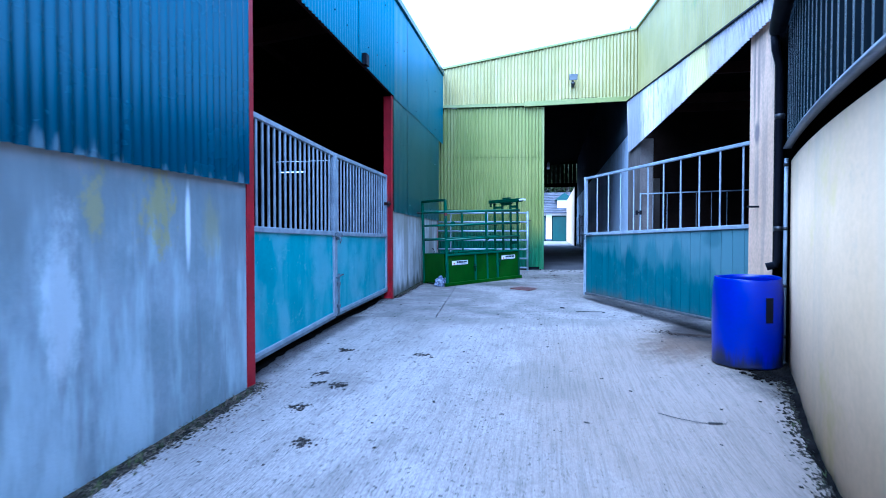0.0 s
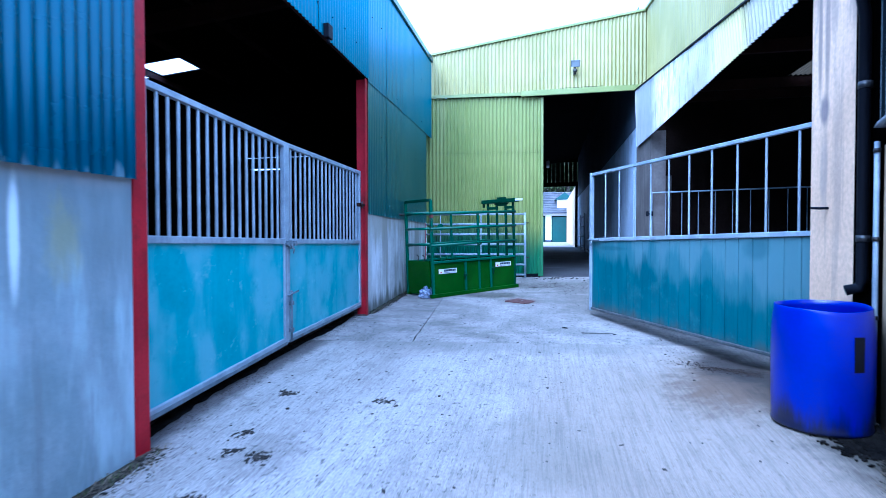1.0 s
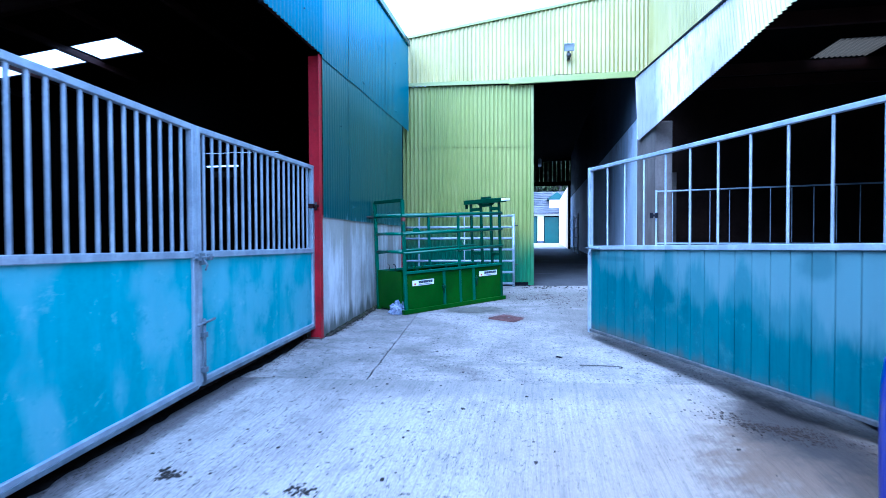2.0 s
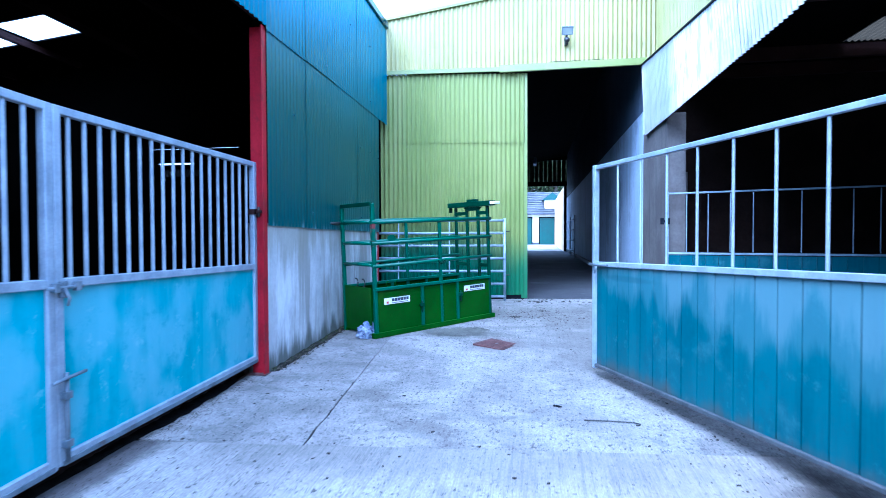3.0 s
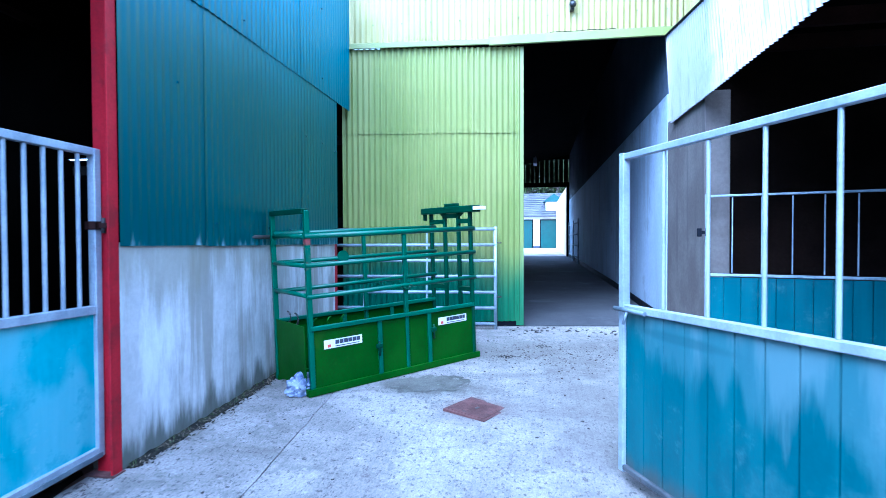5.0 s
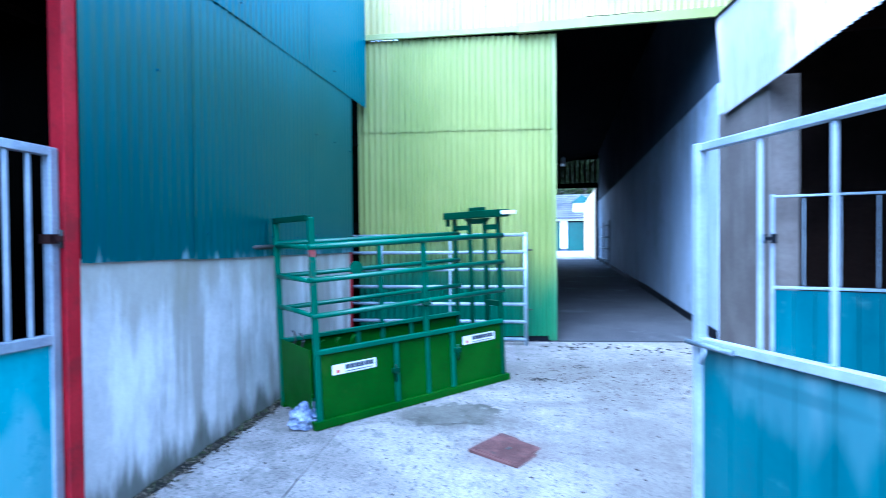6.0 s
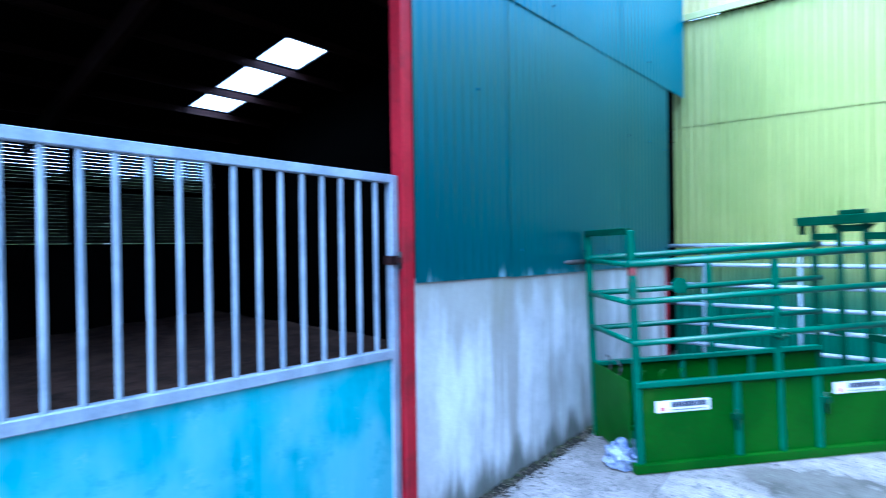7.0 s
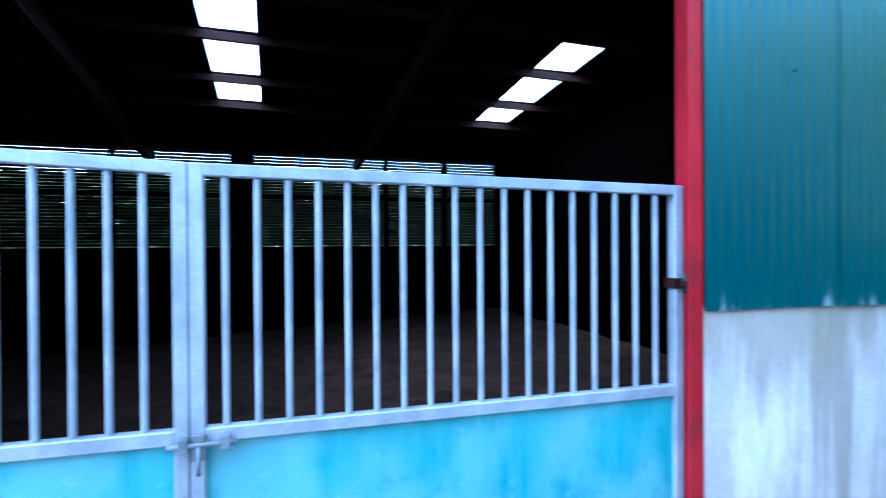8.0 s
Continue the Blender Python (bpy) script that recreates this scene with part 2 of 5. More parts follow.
M_DARKTEAL = mat("dark_box_sheet", (0.002, 0.006, 0.010), (0.003, 0.009, 0.014), 0.5, 0.0, scale=0.8, fine=80, bump=0.03, grain=0.1, spec=0.06)
M_PASSAGE_SHEET = mat("grey_passage_sheet", (0.05, 0.062, 0.085), (0.075, 0.09, 0.115), 0.6, 0.0, scale=0.8, fine=60, bump=0.05, grain=0.1, spec=0.2)
# Foot band: algae green darkened as corner shade; patch: shade painted behind the crush.
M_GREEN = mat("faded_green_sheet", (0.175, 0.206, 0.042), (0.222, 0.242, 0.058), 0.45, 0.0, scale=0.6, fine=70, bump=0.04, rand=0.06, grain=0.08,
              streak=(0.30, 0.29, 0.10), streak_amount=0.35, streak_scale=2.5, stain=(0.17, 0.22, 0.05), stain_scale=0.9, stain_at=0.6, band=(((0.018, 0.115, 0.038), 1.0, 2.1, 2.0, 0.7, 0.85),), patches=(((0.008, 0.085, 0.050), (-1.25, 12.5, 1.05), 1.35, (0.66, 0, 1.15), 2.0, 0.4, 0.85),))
M_GREEN_PALE = mat("pale_green_sheet", (0.275, 0.250, 0.068), (0.355, 0.310, 0.10), 0.45, 0.0, scale=0.8, fine=70, bump=0.06, rand=0.1, grain=0.1,
                   streak=(0.38, 0.35, 0.15), streak_amount=0.5, stain=(0.20, 0.25, 0.07), stain_scale=0.9, stain_at=0.6)
M_WHITE = mat("weathered_white_sheet", (0.50, 0.45, 0.44), (0.74, 0.67, 0.65), 0.45, 0.0, scale=0.7, fine=60, bump=0.06, rand=0.4, grain=0.15,
              streak=(0.25, 0.245, 0.265), streak_amount=0.7, streak_scale=6.0, streak_z=0.15, stain=(0.33, 0.33, 0.37), stain_scale=0.8, stain_at=0.56, blot=(((0.10, 0.10, 0.11), 9.0, 0.66, 0.6),),
              patches=(((0.62, 0.53, 0.10), (2.2, 7.2, 3.7), 0.75, (0, 1, 0.5), 3.0, 0.5, 0.8), ((0.26, 0.28, 0.33), (2.2, 11.9, 3.9), 1.3, (0, 1, 0.5), 2.0, 0.9, 0.7)))
M_RED = mat("red_oxide_steel", (0.25, 0.004, 0.013), (0.33, 0.008, 0.019), 0.5, 0.0, scale=2.5, fine=60, bump=0.1, stain=(0.15, 0.010, 0.014), stain_scale=3.0, stain_at=0.5, grain=0.25, spec=0.22)
M_GATE = mat("turquoise_gate_sheet", (0.045, 0.27, 0.31), (0.075, 0.325, 0.365), 0.42, 0.0, scale=1.6, fine=30, bump=0.06, streak=(0.13, 0.37, 0.43), streak_amount=0.5, streak_lo=0.44, streak_hi=0.64,
             stain=(0.20, 0.42, 0.49), stain_scale=2.6, stain_at=0.48, stain_rough=0.42, stain_amount=0.6, grain=0.12, streak_scale=7.0, streak_z=0.12, stain_vec=(1, 1, 0.6), blot=(((0.035, 0.235, 0.27), 7.0, 0.54, 0.4), ((0.27, 0.46, 0.50), 9.0, 0.57, 0.45)))
M_GATE_R = mat("blue_green_gate_sheet", (0.013, 0.073, 0.092), (0.019, 0.089, 0.108), 0.42, 0.0, spec=0.32, scale=1.2, fine=30, bump=0.06, streak=(0.028, 0.108, 0.127), streak_amount=0.65, streak_lo=0.42, streak_hi=0.62,
               stain=(0.05, 0.126, 0.145), stain_scale=1.6, stain_at=0.56, grain=0.12, streak_scale=6.5, streak_z=0.10, blot=(((0.008, 0.055, 0.074), 2.2, 0.54, 0.45), ((0.075, 0.155, 0.17), 4.5, 0.57, 0.6)),
               band=(((0.075, 0.155, 0.178), 0.20, -0.02, 4.0, 4.5, 0.55, 0.154), ((0.135, 0.207, 0.228), 0.40, 0.10, 3.4, 5.0, 0.5, 0.154), ((0.065, 0.053, 0.043), 0.44, 0.62, 4.0, 1.6, 0.65, 0.0256)),
               patches=(((0.027, 0.08, 0.095), (1.19, 8.24, 1.475), 0.32, (0, 0.85, 9.0), 6.0, 0.12, 0.6), ((0.025, 0.075, 0.09), (2.1, 6.3, 1.52), 0.28, (0, 1.6, 2.2), 6.0, 0.3, 0.5)))
M_MUD_RAIL = mat("muddy_rail", (0.035, 0.040, 0.044), (0.07, 0.075, 0.08), 0.8, 0.0, scale=6, fine=60, bump=0.2, stain=(0.04, 0.035, 0.03), stain_scale=6)
M_STRAW_BIT = mat("dry_straw", (0.05, 0.04, 0.025), (0.17, 0.135, 0.09), 0.85, 0.0, scale=14, fine=60, bump=0.1)
# Black dirt by drum and curved wall; also paints shade under the shed gate.
M_DIRT_SHADE = mat("black_dirt_and_shade", (0.003, 0.003, 0.003), (0.011, 0.010, 0.009), 1.0, 0.0, scale=12, fine=80, bump=0.5, spec=0.03)
M_GALV = mat("galvanised_steel", (0.24, 0.28, 0.33), (0.34, 0.385, 0.44), 0.5, 0.2, scale=5, fine=70, bump=0.05, stain=(0.20, 0.195, 0.195), stain_scale=6, stain_at=0.64, grain=0.2, streak=(0.42, 0.46, 0.51), streak_amount=0.35, streak_scale=9.0)
M_GALV_DARK = mat("weathered_zinc", (0.10, 0.125, 0.15), (0.18, 0.21, 0.24), 0.55, 0.2, scale=7, fine=70, bump=0.08, stain=(0.08, 0.06, 0.05), stain_scale=9, stain_at=0.58)
M_CRUSH = mat("green_painted_steel", (0.011, 0.052, 0.0005), (0.017, 0.070, 0.001), 0.5, 0.0, scale=2.0, fine=50, bump=0.06, stain=(0.024, 0.066, 0.003), stain_scale=3, stain_at=0.6, grain=0.25, spec=0.12, blot=(((0.022, 0.022, 0.008), 5.0, 0.60, 0.6),))
M_CRUSH_RAIL = mat("teal_green_tube_paint", (0.005, 0.070, 0.034), (0.009, 0.094, 0.045), 0.4, 0.0, scale=3.0, fine=50, bump=0.05, stain=(0.10, 0.05, 0.03), stain_scale=5, stain_at=0.7, grain=0.2)
M_CRUSH_DARK = mat("dark_green_headgate_paint", (0.003, 0.030, 0.012), (0.006, 0.044, 0.018), 0.45, 0.0, scale=3.0, fine=50, bump=0.05, spec=0.25)
M_PRIMER = mat("red_primer", (0.20, 0.03, 0.03), (0.12, 0.045, 0.035), 0.7, 0.0, scale=14, fine=70, bump=0.1, stain=(0.01, 0.06, 0.03), stain_scale=18, stain_at=0.52)
M_RUSTY_GREEN = mat("rust_flecked_green", (0.006, 0.075, 0.036), (0.012, 0.09, 0.045), 0.6, 0.0, scale=8, fine=70, bump=0.1, stain=(0.11, 0.05, 0.04), stain_scale=16, stain_at=0.50)
M_BLUE = mat("blue_polyethylene", (0.002, 0.007, 0.22), (0.003, 0.010, 0.27), 0.33, 0.0, scale=2.5, fine=40, bump=0.03, stain=(0.03, 0.06, 0.45), stain_scale=5, stain_at=0.66, grain=0.1, band=(((0.004, 0.005, 0.008), 0.50, 0.74, 9.0, 2.0, 0.92),))
M_BLACK = mat("black_plastic", (0.012, 0.012, 0.014), (0.02, 0.02, 0.022), 0.45, 0.0, scale=3, fine=60, bump=0.05)
M_GUTTER = mat("dark_gutter", (0.0025, 0.003, 0.006), (0.004, 0.005, 0.009), 0.6, 0.0, scale=2, fine=50, bump=0.05, spec=0.12)
M_FLASH = mat("grey_flashing", (0.23, 0.245, 0.27), (0.31, 0.325, 0.35), 0.5, 0.2, scale=3, fine=50, bump=0.08)
M_RUST = mat("rusty_iron", (0.062, 0.024, 0.020), (0.115, 0.050, 0.044), 0.8, 0.2, scale=7, fine=60, bump=0.3, stain=(0.04, 0.025, 0.022), stain_scale=9)
M_DARKIRON = mat("dark_iron", (0.03, 0.03, 0.032), (0.06, 0.055, 0.05), 0.6, 0.5, scale=6, fine=60, bump=0.2)
M_PURLIN = mat("red_brown_purlin", (0.018, 0.007, 0.006), (0.028, 0.012, 0.010), 0.7, 0.0, scale=2, fine=40, bump=0.1, spec=0.12)
# Near-black bases put the sheds' inner shade into roof and wall colours.
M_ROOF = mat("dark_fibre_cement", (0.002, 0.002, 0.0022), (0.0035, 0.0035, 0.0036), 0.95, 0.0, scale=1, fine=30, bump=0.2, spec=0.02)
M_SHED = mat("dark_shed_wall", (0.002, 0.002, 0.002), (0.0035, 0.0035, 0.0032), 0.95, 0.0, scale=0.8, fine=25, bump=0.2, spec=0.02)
M_PEN = mat("dark_brown_block", (0.014, 0.009, 0.007), (0.026, 0.016, 0.012), 0.9, 0.0, scale=1.2, fine=25, bump=0.3, spec=0.1)
# Blackest base: paints shade on the end wall, soffit strip and corner.
M_SHADE_BLACK = mat("shade_black_board", (0.0008, 0.0008, 0.0008), (0.0013, 0.0013, 0.0012), 0.95, 0.0, scale=0.8, fine=25, bump=0.2, spec=0.0)
M_STRAW = mat("trampled_bedding", (0.034, 0.020, 0.014), (0.068, 0.040, 0.029), 0.95, 0.0, scale=2.5, fine=18, bump=0.8, stain=(0.014, 0.010, 0.008), stain_scale=3.0, stain_at=0.5, spec=0.12)
M_SLAT = mat("slat_boards", (0.015, 0.014, 0.012), (0.025, 0.023, 0.02), 0.85, 0.0, scale=3, fine=40, bump=0.2, spec=0.12)
M_SLATE = mat("grey_roof_slate", (0.15, 0.15, 0.165), (0.22, 0.215, 0.23), 0.7, 0.0, scale=1, fine=20, bump=0.2, rand=0.25)
M_RENDER = mat("white_render", (0.74, 0.75, 0.76), (0.82, 0.82, 0.82), 0.8, 0.0, scale=0.5, fine=20, bump=0.1, grain=0.05)
M_DOOR = mat("teal_door_paint", (0.001, 0.040, 0.036), (0.002, 0.052, 0.046), 0.5, 0.0, scale=1.5, fine=30, bump=0.05)
M_DIRT = mat("dark_droppings", (0.016, 0.014, 0.012), (0.040, 0.035, 0.030), 0.95, 0.0, scale=20, fine=90, bump=0.5, spec=0.2)
M_MOSS = mat("moss_and_leaf_litter", (0.007, 0.007, 0.005), (0.028, 0.024, 0.016), 0.95, 0.0, scale=9, fine=70, bump=0.8, stain=(0.026, 0.038, 0.008), stain_scale=6, stain_at=0.54, spec=0.2, spots=((0.09, 0.075, 0.055), 38.0, 0.61))
M_LEAF = mat("leaves", (0.035, 0.055, 0.009), (0.075, 0.10, 0.018), 0.6, 0.0, scale=4, fine=30, bump=0.0)
M_BARK = mat("bark", (0.06, 0.05, 0.04), (0.10, 0.08, 0.06), 0.9, 0.0, scale=6, fine=30, bump=0.5)
M_LABEL = mat("white_label", (0.72, 0.73, 0.75), (0.78, 0.79, 0.80), 0.4, 0.0, scale=8, fine=60, bump=0.0, grain=0.08)
M_INK = mat("dark_label_ink", (0.03, 0.035, 0.06), (0.04, 0.045, 0.07), 0.5, 0.0, scale=8, fine=60, bump=0.0)
M_REDINK = mat("red_label_ink", (0.45, 0.05, 0.04), (0.5, 0.07, 0.05), 0.5, 0.0, scale=8, fine=60, bump=0.0)
M_BAG = mat("crumpled_plastic", (0.08, 0.10, 0.20), (0.30, 0.33, 0.42), 0.35, 0.0, scale=12, fine=60, bump=0.2, stain=(0.03, 0.045, 0.12), stain_scale=14, stain_at=0.52)
M_LAMP = mat("lamp_housing", (0.30, 0.31, 0.32), (0.36, 0.37, 0.38), 0.4, 0.4, scale=5, fine=60, bump=0.03)

M_GLASS = bpy.data.materials.new("lamp_glass")
M_GLASS.use_nodes = True
gb = M_GLASS.node_tree.nodes["Principled BSDF"]
gb.inputs["Base Color"].default_value = (0.75, 0.78, 0.8, 1)
gb.inputs["Roughness"].default_value, gb.inputs["Transmission Weight"].default_value = 0.1, 0.6

# translucent roof sheeting: daylight from the sky passes through it
M_GRP = bpy.data.materials.new("translucent_roof_sheet")
M_GRP.use_nodes = True
gn, gl = M_GRP.node_tree.nodes, M_GRP.node_tree.links.new
g_tr, g_tp, g_mx = gn.new("ShaderNodeBsdfTranslucent"), gn.new("ShaderNodeBsdfTransparent"), gn.new("ShaderNodeMixShader")
g_tr.inputs["Color"].default_value = (0.9, 0.9, 0.88, 1)
g_mx.inputs["Fac"].default_value = 0.5
gl(g_tr.outputs[0], g_mx.inputs[1])
gl(g_tp.outputs[0], g_mx.inputs[2])
gl(g_mx.outputs[0], gn["Material Output"].inputs["Surface"])


# dirty, weathered rooflight sheet
M_GRP_DULL = bpy.data.materials.new("dull_roof_sheet")
M_GRP_DULL.use_nodes = True
dn, dl = M_GRP_DULL.node_tree.nodes, M_GRP_DULL.node_tree.links.new
d_tr = dn.new("ShaderNodeBsdfTranslucent")
d_tr.inputs["Color"].default_value = (0.036, 0.027, 0.016, 1)
dl(d_tr.outputs[0], dn["Material Output"].inputs["Surface"])
M_RUSTY_PURLIN = mat("rusty_red_purlin", (0.03, 0.012, 0.009), (0.05, 0.019, 0.014), 0.8, 0.0, scale=2, fine=40, bump=0.15, spec=0.2)


# ---- mesh helpers ----
def box(bm, lo, hi, bevel=0.0):
    c = [(a + b) / 2 for a, b in zip(lo, hi)]
    d = [abs(b - a) for a, b in zip(lo, hi)]
    r = bmesh.ops.create_cube(bm, size=1.0, matrix=Matrix.Translation(c) @ Matrix.Diagonal((*d, 1)))
    if bevel:
        es = list({e for v in r["verts"] for e in v.link_edges})
        bmesh.ops.bevel(bm, geom=es, offset=bevel, segments=2, affect="EDGES", profile=0.6)
    return bm


def bar(bm, p, q, w, h=None, bevel=0.004, up=(0, 0, 1)):
    """A square-section bar from p to q."""
    p, q = Vector(p), Vector(q)
    z = (q - p).normalized()
    u = Vector(up)
    if abs(z.dot(u)) > 0.95:
        u = Vector((0, 1, 0))
    x = u.cross(z).normalized()
    y = z.cross(x)
    m = Matrix((x, y, z)).transposed().to_4x4()
    m.translation = (p + q) / 2
    r = bmesh.ops.create_cube(bm, size=1.0, matrix=m @ Matrix.Diagonal((w, h or w, (q - p).length, 1)))
    if bevel:
        es = list({e for v in r["verts"] for e in v.link_edges})
        bmesh.ops.bevel(bm, geom=es, offset=bevel, segments=1, affect="EDGES")
    return bm


def tube(bm, pts, r, seg=10, caps=True):
    """A round tube along a line of points."""
    pts = [Vector(p) for p in pts]
    rings = []
    for i, p in enumerate(pts):
        t = (pts[min(i + 1, len(pts) - 1)] - pts[max(i - 1, 0)]).normalized()
        a = Vector((0, 0, 1)) if abs(t.z) < 0.9 else Vector((0, 1, 0))
        x = a.cross(t).normalized()
        y = t.cross(x)
        rr = r[i] if isinstance(r, (list, tuple)) else r
        rings.append([bm.verts.new(p + rr * (math.cos(k * math.tau / seg) * x + math.sin(k * math.tau / seg) * y)) for k in range(seg)])
    for a, b in zip(rings, rings[1:]):
        for k in range(seg):
            f = bm.faces.new((a[k], a[(k + 1) % seg], b[(k + 1) % seg], b[k]))
            f.smooth = True
    if caps:
        bm.faces.new(rings[0][::-1])
        bm.faces.new(rings[-1])
    return bm


def lathe(bm, prof, seg=40):
    """Revolves (radius, z) pairs about z."""
    rings = [[bm.verts.new((r * math.cos(k * math.tau / seg), r * math.sin(k * math.tau / seg), z)) for k in range(seg)] for r, z in prof]
    for a, b in zip(rings, rings[1:]):
        for k in range(seg):
            bm.faces.new((a[k], a[(k + 1) % seg], b[(k + 1) % seg], b[k])).smooth = True
    return rings


def mesh_of(name, bm, material):
    bmesh.ops.recalc_face_normals(bm, faces=bm.faces[:])
    me = bpy.data.meshes.new(name)
    bm.to_mesh(me)
    bm.free()
    if material:
        me.materials.append(material)
    return me


def part(name, bm, material, parent, label=""):
    ob = new(name, mesh_of(name, bm, material))
    ob.parent = parent
    return tagged(ob, label)


def thing(name, m, label, category, group="", kind=""):
    ob = new(name)
    ob.matrix_world = m
    ob.empty_display_size = 0.1
    return tagged(ob, label, category, group, kind)


def solid(name, bm, material, label, category, kind="structure", m=None):
    ob = new(name, mesh_of(name, bm, material))
    if m is not None:
        ob.matrix_world = m
    return tagged(ob, label, category, "", kind)


def B(lo, hi, bevel=0.0):
    return box(bmesh.new(), lo, hi, bevel)


SHEETS = {}


def sheet_mesh(w, h0, h1, low0, low1, pitch, amp, kind, material):
    """A profiled sheet w wide: x across, z up, bulging towards -y; top edge from h0 to h1, bottom edge from low0 to low1."""
    key = (round(w, 3), round(h0, 3), round(h1, 3), round(low0, 3), round(low1, 3), pitch, amp, kind, material.name)
    if key in SHEETS:
        return SHEETS[key]
    xs, ys = [], []
    if kind == "wave":
        nseg = max(8, int(round(w / pitch)) * 8)
        for i in range(nseg + 1):
            x = w * i / nseg
            xs.append(x)
            ys.append(-amp * 0.5 * (1 + math.cos(math.tau * x / pitch)))
    else:
        x = 0.0
        while x < w - 1e-6:
            for fx, fy in ((0.0, 0), (0.62, 0), (0.70, -amp), (0.92, -amp)):
                if x + fx * pitch <= w:
                    xs.append(x + fx * pitch)
                    ys.append(fy)
            x += pitch
        xs.append(w)
        ys.append(0)
    verts, faces = [], []
    n = len(xs)
    for off in (0.0, 0.0016):
        for k in (0, 1):
            for x, y in zip(xs, ys):
                lo, hi = low0 + (low1 - low0) * x / w, h0 + (h1 - h0) * x / w
                verts.append((x, y + off, hi if k else lo))
    for i in range(n - 1):
        faces.append((i, i + 1, n + i + 1, n + i))
        faces.append((2 * n + i + 1, 2 * n + i, 3 * n + i, 3 * n + i + 1))
        faces.append((i + 1, i, 2 * n + i, 2 * n + i + 1))
        faces.append((n + i, n + i + 1, 3 * n + i + 1, 3 * n + i))
    me = bpy.data.meshes.new("sheet")
    me.from_pydata(verts, [], faces)
    if kind == "wave":
        for p in me.polygons:
            p.use_smooth = True
        me.set_sharp_from_angle(angle=radians(60))
    me.materials.append(material)
    SHEETS[key] = me
    return me


def cladding(parent, start, rz, length, z0, z1, material, z0b=None, z1b=None, width=0.836, pitch=0.076, amp=0.021, kind="wave", name="sheet", lift=0.0):
    """Lapped profiled sheets side by side from start (x, y) along the heading rz; each a piece of its own."""
    z0b, z1b = z0 if z0b is None else z0b, z1 if z1b is None else z1b
    d = Vector((math.cos(radians(rz)), math.sin(radians(rz)), 0))
    nrm = Vector((d.y, -d.x, 0))
    s, k = 0.0, 0
    while s < length - 0.02:
        w = min(width, length - s)
        a, b = s / length, min(1.0, (s + w) / length)
        lo, hi = z0 + (z0b - z0) * a, z0 + (z0b - z0) * b
        ta, tb = z1 + (z1b - z1) * a, z1 + (z1b - z1) * b
        over = 0.038 if s + w < length - 0.05 else 0.0
        ww = w + over
        ob = new(name, sheet_mesh(ww, ta - lo, ta - lo + (tb - ta) * ww / w, 0.0, (hi - lo) * ww / w, pitch, amp, kind, material))
        jit = random.uniform(-0.004, 0.004)
        off = lift + (0.004 if k % 2 else 0.0)
        ob.matrix_world = pose(start[0] + d.x * s + nrm.x * off, start[1] + d.y * s + nrm.y * off, lo + jit, random.uniform(-0.12, 0.12), 0, rz)
        ob.parent = parent
        s += w
        k += 1


# ---- ground and yard ----
def smooth(a, b, v):
    v = min(1.0, max(0.0, (v - a) / (b - a)))
    return v * v * (3 - 2 * v)


def gz(x, y):
    """Height of the yard: it climbs gently towards the passage, then levels out."""
    if y < -8:
        return 0.17 - 0.048 * 8
    if y < 14:
        # a raised concrete haunch round the corner by the pier; a drain fall to the foot of the west wall
        return 0.17 + 0.048 * y + 0.115 * smooth(1.3, 1.8, x) * smooth(3.3, 4.5, y) * smooth(6.7, 5.6, y) - 0.06 * smooth(-1.1, -1.85, x) * smooth(5.2, 4.2, y)
    if y < 18:
        return 0.842 + 0.013 * (y - 14)
    if y < 30:
        return 0.894 + 0.007 * (y - 18)
    return 0.978 + 0.0145 * (min(y, 46) - 30)


def patch(name, xs, ys, lift, material, label, parent=None, wob=0.004, thick=0.0, skew=None, kind="structure", category="ground"):
    """A piece of paving over a grid of x and y; skew gives x and y offsets for the outline."""
    bm = bmesh.new()
    rows = []
    for y in ys:
        row = []
        for x in xs:
            px, py = skew(x, y) if skew else (x, y)
            row.append(bm.verts.new((px, py, gz(px, py) + lift + wob * noise.noise((px * 1.3, py * 1.3, 3.0)))))
        rows.append(row)
    for a, b in zip(rows, rows[1:]):
        for i in range(len(a) - 1):
            bm.faces.new((a[i], a[i + 1], b[i + 1], b[i])).smooth = True
    if thick:
        edge = [e for e in bm.edges if e.is_boundary]
        r = bmesh.ops.extrude_edge_only(bm, edges=edge)
        for v in [g for g in r["geom"] if isinstance(g, bmesh.types.BMVert)]:
            v.co.z -= thick
    me = mesh_of(name, bm, material)
    me.set_sharp_from_angle(angle=radians(40))
    ob = new(name, me)
    ob.parent = parent
    if parent is None:
        tagged(ob, label, category, "", kind)
    else:
        tagged(ob, label)
    return ob


def steps(a, b, d):
    n = max(1, int(math.ceil((b - a) / d)))
    return [a + (b - a) * i / n for i in range(n + 1)]


ground = patch("ground", sorted(set([-600, -200, -80, -40, -17] + steps(-16, 12, 2) + [20, 40, 80, 200, 600])),
               sorted(set([-600, -200, -60, -20, -8] + steps(-8, 18, 2) + steps(18, 46, 4) + [60, 100, 200, 600])), -0.06, M_GROUND, "bare earth and gravel ground around the farm sheds", wob=0.0)
pavement = thing("pavement", Matrix.Identity(4), "pale brushed concrete yard slabs with dark joints", "yard paving", kind="structure")


def joint_y(x):
    return 7.05 + 0.085 * x


def joint_x(y):
    return -0.97 - 0.074 * (y - 6.9) + 0.012 * noise.noise((y * 5.0, 0.0, 9.0)) + 0.006 * noise.noise((y * 17.0, 3.0, 9.0))


